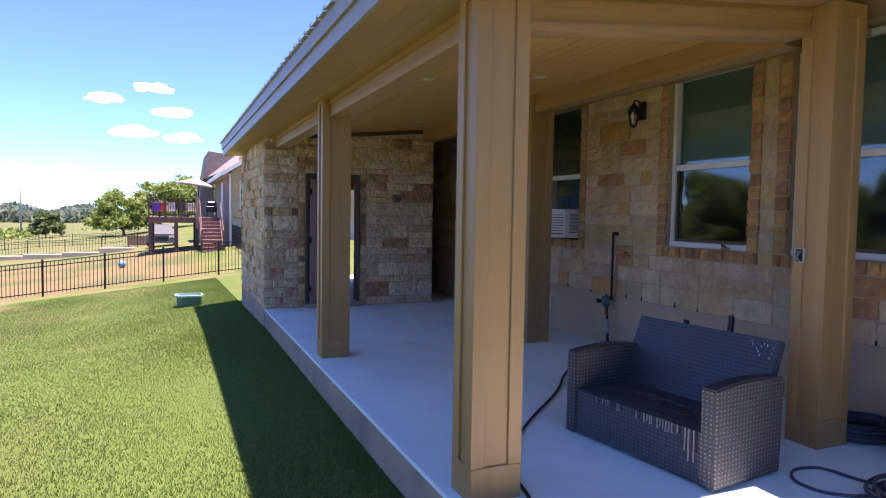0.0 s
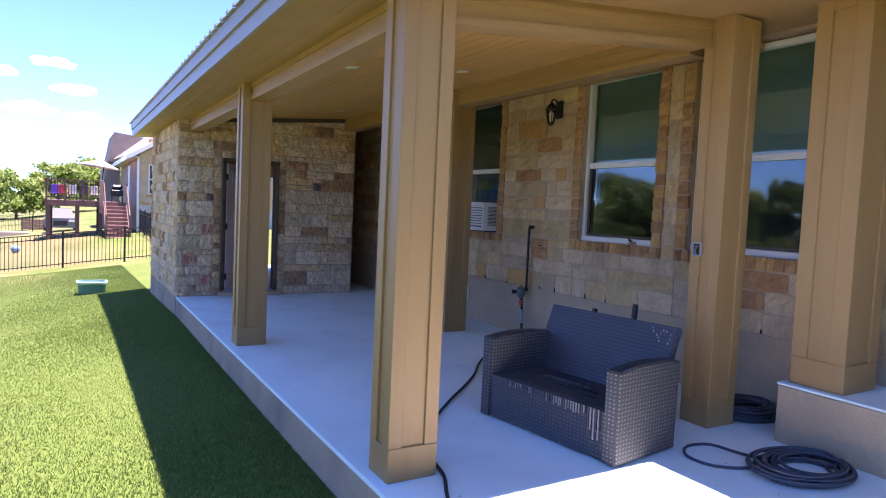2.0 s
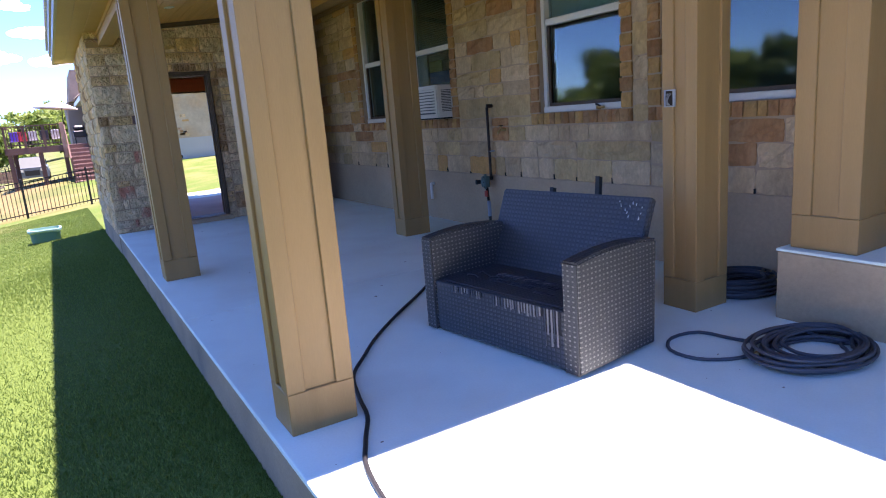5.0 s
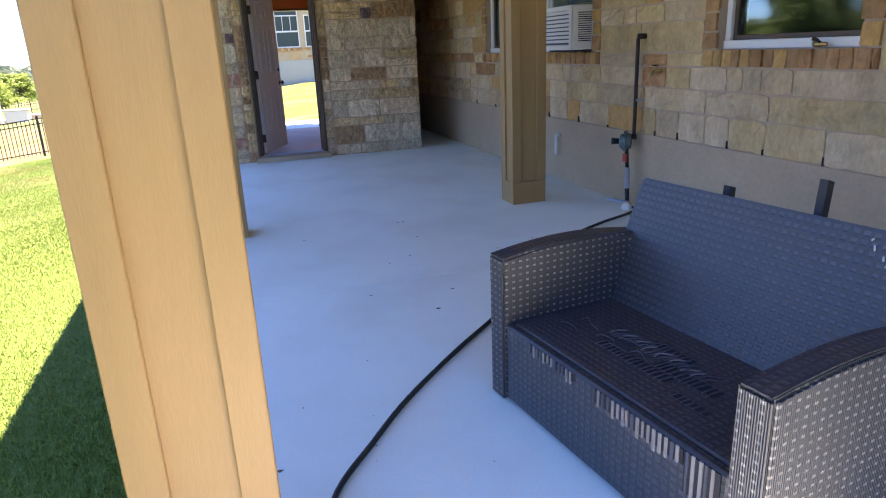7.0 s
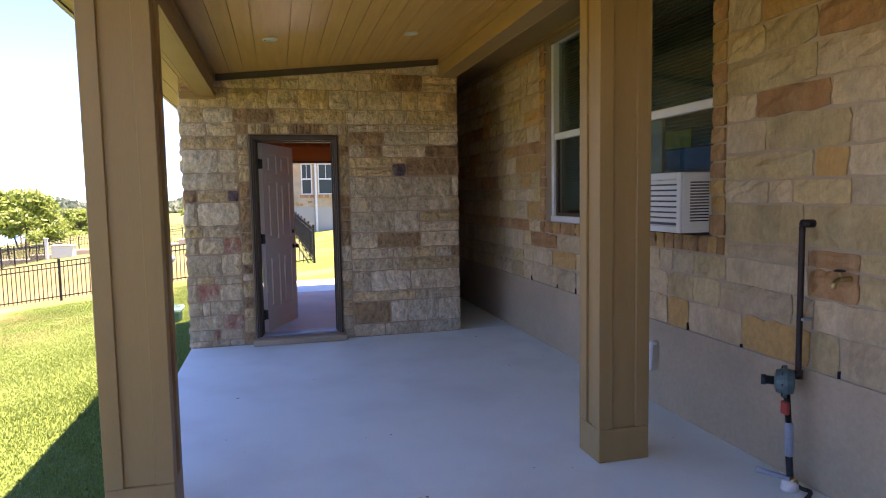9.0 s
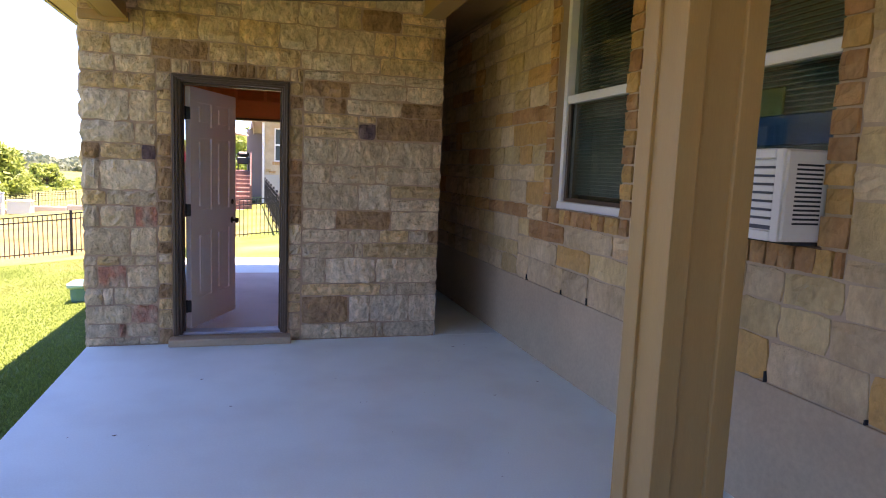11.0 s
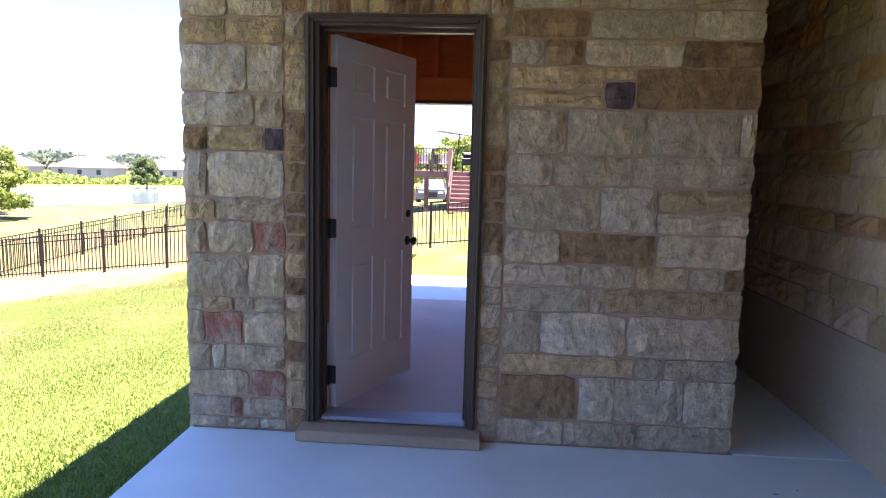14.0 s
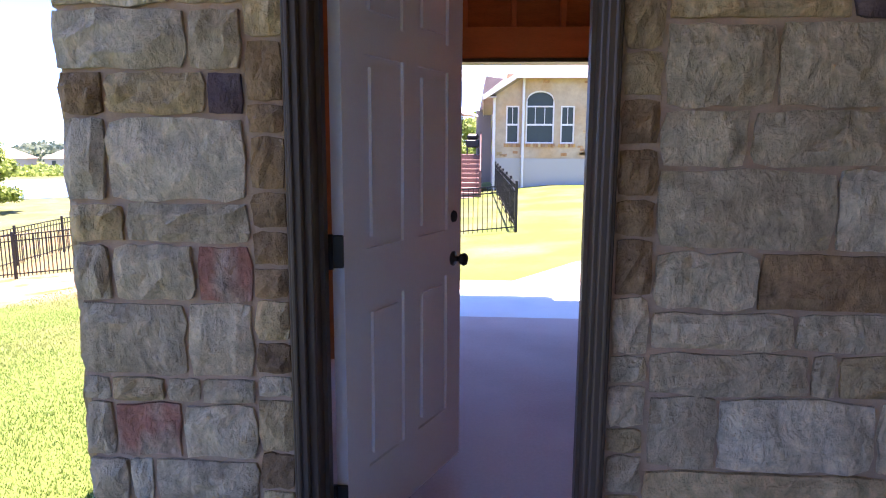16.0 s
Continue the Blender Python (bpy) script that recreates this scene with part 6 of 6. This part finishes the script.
for i, (tx, ty, th) in enumerate(((-47, 52, 7.6), (-52, 51, 8.2), (-43.5, 53, 6.6), (-58, 50, 7.5), (-49, 58, 7.0))):
    tree(tx, ty, th, 3.4, M["leaf"], 9000, 20 + i, 0.19, "bright green multi-stemmed willow beside the pond", "willow_tree", True)
for i, (tx, ty, th, sp) in enumerate(((-6.5, 82, 5.6, 4.5), (-2.0, 84, 6.4, 4.8), (2.5, 88, 7.0, 5.0), (-17, 95, 3.6, 2.2), (-64, 118, 6.0, 3.0))):
    tree(tx, ty, th, sp, M["leaf"] if i in (0, 1, 2, 5) else M["leaf_dark"], 7500, 40 + i, 0.24, "leafy green broad tree in the pasture")
tree(-28, 78, 6.8, 5.4, M["leaf"], 14000, 31, 0.24, "broad bright yellow-green willow in front of the pond", "willow_tree", True)
tree(-34, 122, 4.6, 3.4, M["leaf"], 4200, 32, 0.26, "small yellow-green willow beyond the pond", "willow_tree", True)
tree(-62, 150, 5.4, 4.2, M["leaf"], 4200, 33, 0.3, "small yellow-green willow beyond the pond", "willow_tree", True)
for i, (tx, ty) in enumerate(((-41, 36.5), (-44, 40), (-46.5, 44), (-46, 33), (-53, 27), (-50, 18), (-60, 8), (-57, 36))):
    tree(tx, ty, 9.5 + i % 3, 4.6, M["leaf"] if i % 2 else M["leaf_dark"], 6000, 80 + i, 0.34, "tall leafy green tree west of the yard")
# ring of unseen trees, added for the panes to reflect
for i in range(9):
    a = radians(200 + i * 14)
    d = 34 + 7 * (i % 3)
    tree(1 + d * math.cos(a), -9 + d * math.sin(a), 7.5 + (i % 4), 4.2, M["leaf_dark"] if i % 2 else M["leaf"], 2600, 60 + i, 0.42, "leafy green tree added out of view for the window reflections")


def woods(name, label, ring, count, seed, mat, size):
    r = np.random.RandomState(seed)
    quads = []
    for a0, a1, d0, d1, h in ring:
        k = count
        a = np.radians(a0 + (a1 - a0) * r.rand(k))
        d = d0 + (d1 - d0) * r.rand(k)
        px, py = d * np.cos(a), d * np.sin(a)
        hh = h * (0.45 + 0.55 * np.abs(np.sin(a * 31) * np.cos(a * 13 + d * 0.05)))
        pz = -5.2 + hh * r.rand(k)
        p = np.stack([px, py, pz], 1)
        u = r.normal(size=(k, 3))
        u /= np.linalg.norm(u, axis=1)[:, None]
        w = np.cross(u, r.normal(size=(k, 3)))
        w /= np.linalg.norm(w, axis=1)[:, None] + 1e-6
        s = (size * d / d0 * (0.6 + 0.8 * r.rand(k)))[:, None]
        quads.append(np.stack([p - u * s, p + w * s * 0.7, p + u * s, p - w * s * 0.7], 1).reshape(-1, 3))
    v = np.concatenate(quads)
    me = bpy.data.meshes.new(name)
    me.from_pydata(v.tolist(), [], np.arange(len(v)).reshape(-1, 4).tolist())
    me.materials.append(mat)
    return tagged(new(name, me), label, "woods", kind="stuff")


woods("far_woods", "dark green woods along the horizon, haze mixed into the leaf colour", [(60, 165, 300, 380, 7.0), (60, 165, 420, 520, 10)], 48000, 5, M["leaf_hazed"], 1.15)
woods("hedgerow", "bright green scrub across the pasture", [(84, 108, 118, 150, 3.0), (108, 140, 152, 175, 3.0)], 13000, 6, M["leaf"], 0.42)
# unseen woods behind the viewpoint, added for reflections
woods("far_woods", "dark green woods added out of view behind the yard", [(165, 330, 120, 170, 12)], 16000, 7, M["leaf_dark"], 1.6)

pond = thing("pond", (-58, 92, -4.4), "still blue pond with reed-fringed banks", "pond", kind="structure")
bm = bmesh.new()
prof = [(-58 + 27 * math.cos(a) * (1 + 0.12 * math.sin(3 * a)) + 10 * math.sin(a), 96 + 36 * math.sin(a) * (1 + 0.08 * math.cos(4 * a))) for a in (2 * math.pi * i / 40 for i in range(40))]
vs = [bm.verts.new((x, y, -4.52)) for x, y in prof]
lo = [bm.verts.new((x, y, -4.9)) for x, y in prof]
bm.faces.new(vs)
for i in range(40):
    bm.faces.new((vs[i], lo[i], lo[(i + 1) % 40], vs[(i + 1) % 40]))
part("water_surface", bm, M["water"], pond)
for i, (hx, hy, hw) in enumerate(((-108, 165, 16), (-88, 170, 12), (-128, 160, 14))):
    fh = thing("far_house", (hx, hy, -4.6), "low distant house with a grey hip roof", "house", "houses beyond the pond")
    boxed("wall", M["neighbour_plaster"], fh, ((hx - hw / 2, hy, -4.6), (hx + hw / 2, hy + 9, -1.6)))
    bm = bmesh.new()
    v = [bm.verts.new(p) for p in ((hx - hw / 2 - 0.6, hy - 0.6, -1.7), (hx + hw / 2 + 0.6, hy - 0.6, -1.7), (hx + hw / 2 + 0.6, hy + 9.6, -1.7), (hx - hw / 2 - 0.6, hy + 9.6, -1.7),
                                   (hx - hw / 2 + 4, hy + 4.5, 1.2), (hx + hw / 2 - 4, hy + 4.5, 1.2))]
    for q in ((0, 1, 5, 4), (1, 2, 5), (2, 3, 4, 5), (3, 0, 4), (3, 2, 1, 0)):
        bm.faces.new([v[k] for k in q])
    part("roof", bm, M["shingle"], fh)
    for k in range(3):
        wx = hx - hw / 3 + k * hw / 3
        boxed("window", M["screen"], fh, ((wx - 0.6, hy - 0.04, -3.6), (wx + 0.6, hy + 0.02, -2.3)))


# ---------------------------------------------------------------- small fair-weather clouds, far off
def cloud_material():
    m = bpy.data.materials.new("cloud_white")
    m.use_nodes = True
    p = m.node_tree.nodes["Principled BSDF"]
    p.inputs["Base Color"].default_value = (0.9, 0.9, 0.9, 1)
    p.inputs["Roughness"].default_value = 1.0
    # weak added glow stands in for daylight scattered inside the cloud
    p.inputs["Emission Color"].default_value = (0.85, 0.92, 1.0, 1)
    p.inputs["Emission Strength"].default_value = 0.28
    return m


M["cloud"] = cloud_material()
rc = random.Random(2)
for vx, vy, vz, cw in ((-0.082, 0.986, 0.148, 58), (-0.017, 0.986, 0.167, 60), (-0.044, 0.993, 0.105, 74), (-0.188, 0.981, 0.053, 40), (-0.125, 0.99, 0.055, 34), (0.02, 0.992, 0.10, 60), (0.005, 0.99, 0.135, 66)):
    c = Vector((vx, vy, vz)) * 1500
    bm = bmesh.new()
    for k in range(16):
        t = rc.uniform(-1, 1)
        r = cw * (0.10 + 0.14 * (1 - t * t)) * rc.uniform(0.7, 1.2)
        q = c + Vector((t * cw * 0.55, rc.uniform(-0.2, 0.2) * cw, r * 0.3 + rc.uniform(-0.03, 0.05) * cw))
        bmesh.ops.create_icosphere(bm, subdivisions=2, radius=1, matrix=Matrix.Translation(q) @ Matrix.Diagonal((r * 1.3, r, r * 0.6, 1)))
    for v in bm.verts:
        v.co += 2.5 * noise.noise_vector(v.co * 0.08)
    for f in bm.faces:
        f.smooth = True
    finish("backdrop_cloud", bm, M["cloud"], None, "small white fair-weather cloud", "cloud", kind="structure")


# ---------------------------------------------------------------- stones of the walls
rnd = random.Random(7)
ow, uw, nw = Vector((0, 0.012, 0)), Vector((1, 0, 0)), Vector((0, -1, 0))
LEFT_ROWS = ["0.065 g28 g25 w20", "0.11 w34 r8 g34", "0.15 g46 r28", "0.14 g18 w11 g46", "0.175 g14 r30 g34", "0.08 w13 t24 g16 g24",
             "0.225 g48 g29", "0.17 g17 g36 r24", "0.12 t24 g52", "0.235 w17 w54", "0.125 b18 t40 p15", "0.165 w52 g22", "0.24 w46 g26", "0.13 t30 t38"]
RIGHT_ROWS = ["0.135 g31 g28 g6 w43", "0.24 b35 w16 w30 w22", "0.11 t60 g13 g32", "0.22 g18 w39 g50", "0.13 g41 g7 t63", "0.115 g36 g25 t24 g16 b9",
              "0.165 g26 b44 g41", "0.225 g45 w27 g43/t", "0.155 g22 g37 g55", "0.22 g28 g37 g43 g8", "0.20 t43/t p14/t b55", "0.13 g16 b18 g45 b36"]
zl = coded_rows(wall_garage_south, ow, uw, nw, 0.075, 0.605, 0.0, LEFT_ROWS, rnd)
zr = coded_rows(wall_garage_south, ow, uw, nw, 1.722, 2.915, 0.0, RIGHT_ROWS, rnd)
for a, b in ((0.605, 0.715), (1.612, 1.722)):
    z = 0.0
    while z < 2.14:
        h = min(rnd.uniform(0.07, 0.17), 2.15 - z)
        lay(wall_garage_south, ow, uw, nw, a, b, z, z + h, M[rnd.choice("tbtbgbt")], rnd, 0.024)
        z += h
x = 0.605
while x < 1.70:
    w = min(rnd.uniform(0.055, 0.11), 1.722 - x)
    lay(wall_garage_south, ow, uw, nw, x, x + w, 2.15, 2.26, M[rnd.choice("tbgbt")], rnd, 0.024)
    x += w
random_rows(wall_garage_south, ow, uw, nw, 0.075, 0.605, zl, 2.26, "gtw", rnd, 0.09, 0.16)
random_rows(wall_garage_south, ow, uw, nw, 1.722, 2.915, zr, 2.26, "gtwb", rnd, 0.1, 0.17)
random_rows(wall_garage_south, ow, uw, nw, 0.075, 2.915, 2.26, 3.02, "gwttgtb", rnd, 0.13, 0.22, (0.16, 0.48), top=lambda s: ceil_z(s) - 0.01)
random_rows(wall_garage_west, Vector((0.087, 3.35, 0)), Vector((0, -1, 0)), Vector((-1, 0, 0)), 0.0, 3.345, -0.02, 2.67, "gtwgtwgtb", rnd, 0.12, 0.22, (0.14, 0.42))

oh, uh, nh = Vector((3.545, 0, 0)), Vector((0, -1, 0)), Vector((-1, 0, 0))
HOUSE = "cccnncconncconcnko"
LOW = "cccncnccoc"
JAMB = 0.122


def set_rows(parent, rows, rnd):
    """House courses written as 'bottom top start letter+end ...', in metres up and along the wall."""
    for row in rows:
        words = row.split()
        z0, z1, s = (float(w) for w in words[:3])
        for w in words[3:]:
            e = float(w[1:])
            lay(parent, oh, uh, nh, s, e, z0, z1, M[w[0]], rnd, 0.015, 0.005)
            s = e


random_rows(wall_house, oh, uh, nh, -2.2, 0.33, 0.60, 1.115, LOW, rnd, 0.13, 0.2, (0.22, 0.5), 0.005, 0.015)
set_rows(wall_house, [
    "0.60 0.80 0.33 c0.57 c1.21 c1.60 c2.30 k2.63 c3.00 o3.23 c3.73 o4.22 n4.40 c4.67 c4.95 c5.18 n5.49 n5.93 c6.35",
    "0.80 0.965 0.33 c1.09 o1.59 n2.10 c2.43 o2.62 c3.00 n3.27 n3.53 c4.10 c4.24 c4.94 c5.50 n6.35",
    "0.965 1.115 0.33 n0.55 k1.19 c1.88 c2.40 c2.90 c3.05 c3.28 n3.58 c4.20 k4.49 n4.76 c5.12 c5.26 c5.42 c5.66 c6.35",
], rnd)
set_rows(wall_house, [
    "0.60 0.78 6.35 c6.72 c7.25 c7.70 c8.25", "0.78 0.95 6.35 c6.90 k7.26 c7.55 n8.25", "0.95 1.115 6.35 n6.80 c7.02 k7.45 c7.80 n8.25"], rnd)
for s in (0.57, 1.21, 1.60, 2.30, 2.63, 3.23, 3.73, 4.40, 4.67, 5.18, 5.49, 5.93, 6.72, 7.25):
    boxed("weep_slot", M["dark"], wall_house, ((3.526, -s - 0.0025, 0.602), (3.545, -s + 0.0025, 0.602 + rnd.choice((0.02, 0.035, 0.05)))))
WEST, EAST = -WINDOWS[1][1] + JAMB, -WINDOWS[2][2] - JAMB
set_rows(wall_house, [f"{z0} {z1} {WEST} {cuts}{EAST}" for z0, z1, cuts in (
    (1.115, 1.21, "c4.20 k4.49 n"), (1.21, 1.43, "n4.16 n"), (1.43, 1.56, "c3.91 c4.08 n4.43 c"), (1.56, 1.71, "n4.21 o4.41 c"), (1.71, 1.89, "c3.88 n4.42 c4.60 c"),
    (1.89, 2.04, "c3.81 k4.30 c4.59 o4.75 c"), (2.04, 2.23, "n4.21 c"), (2.23, 2.40, "n3.86 n4.21 k4.65 c"), (2.40, 2.64, "c3.83 o4.38 c"), (2.64, 2.78, "n3.95 c4.45 c"), (2.78, 2.98, "c3.75 c4.30 n"))], rnd)
spans = [-2.2]
for _, a, b in WINDOWS:
    spans += [-b - JAMB, -a + JAMB]
spans.append(8.25)
for i in range(0, len(spans), 2):
    if i != 4 and spans[i + 1] - spans[i] > 0.02:
        slim = spans[i + 1] - spans[i] < 0.3
        random_rows(wall_house, oh, uh, nh, spans[i], spans[i + 1], 1.115, 2.98, "cnc" if slim else HOUSE, rnd, 0.25 if slim else 0.11, 0.45 if slim else 0.22, (0.2, 0.55), 0.005, 0.015)
for _, a, b in WINDOWS:
    for s0 in (-b - JAMB, -a):
        z = 1.232
        while z < 2.95:
            h = min(rnd.uniform(0.095, 0.135), 2.975 - z)
            lay(wall_house, oh, uh, nh, s0 + rnd.uniform(-0.012, 0.004), s0 + JAMB + rnd.uniform(-0.004, 0.012), z, z + h, M[rnd.choice("kkokok")], rnd, 0.03, 0.006, "brick")
            z += h
    s = -b - JAMB
    while s < -a + JAMB - 0.02:
        w = min(rnd.uniform(0.07, 0.11), -a + JAMB - s)
        lay(wall_house, oh, uh, nh, s, s + w, 1.118, 1.230, M[rnd.choice("kokkok")], rnd, 0.036, 0.005, "brick")
        s += w
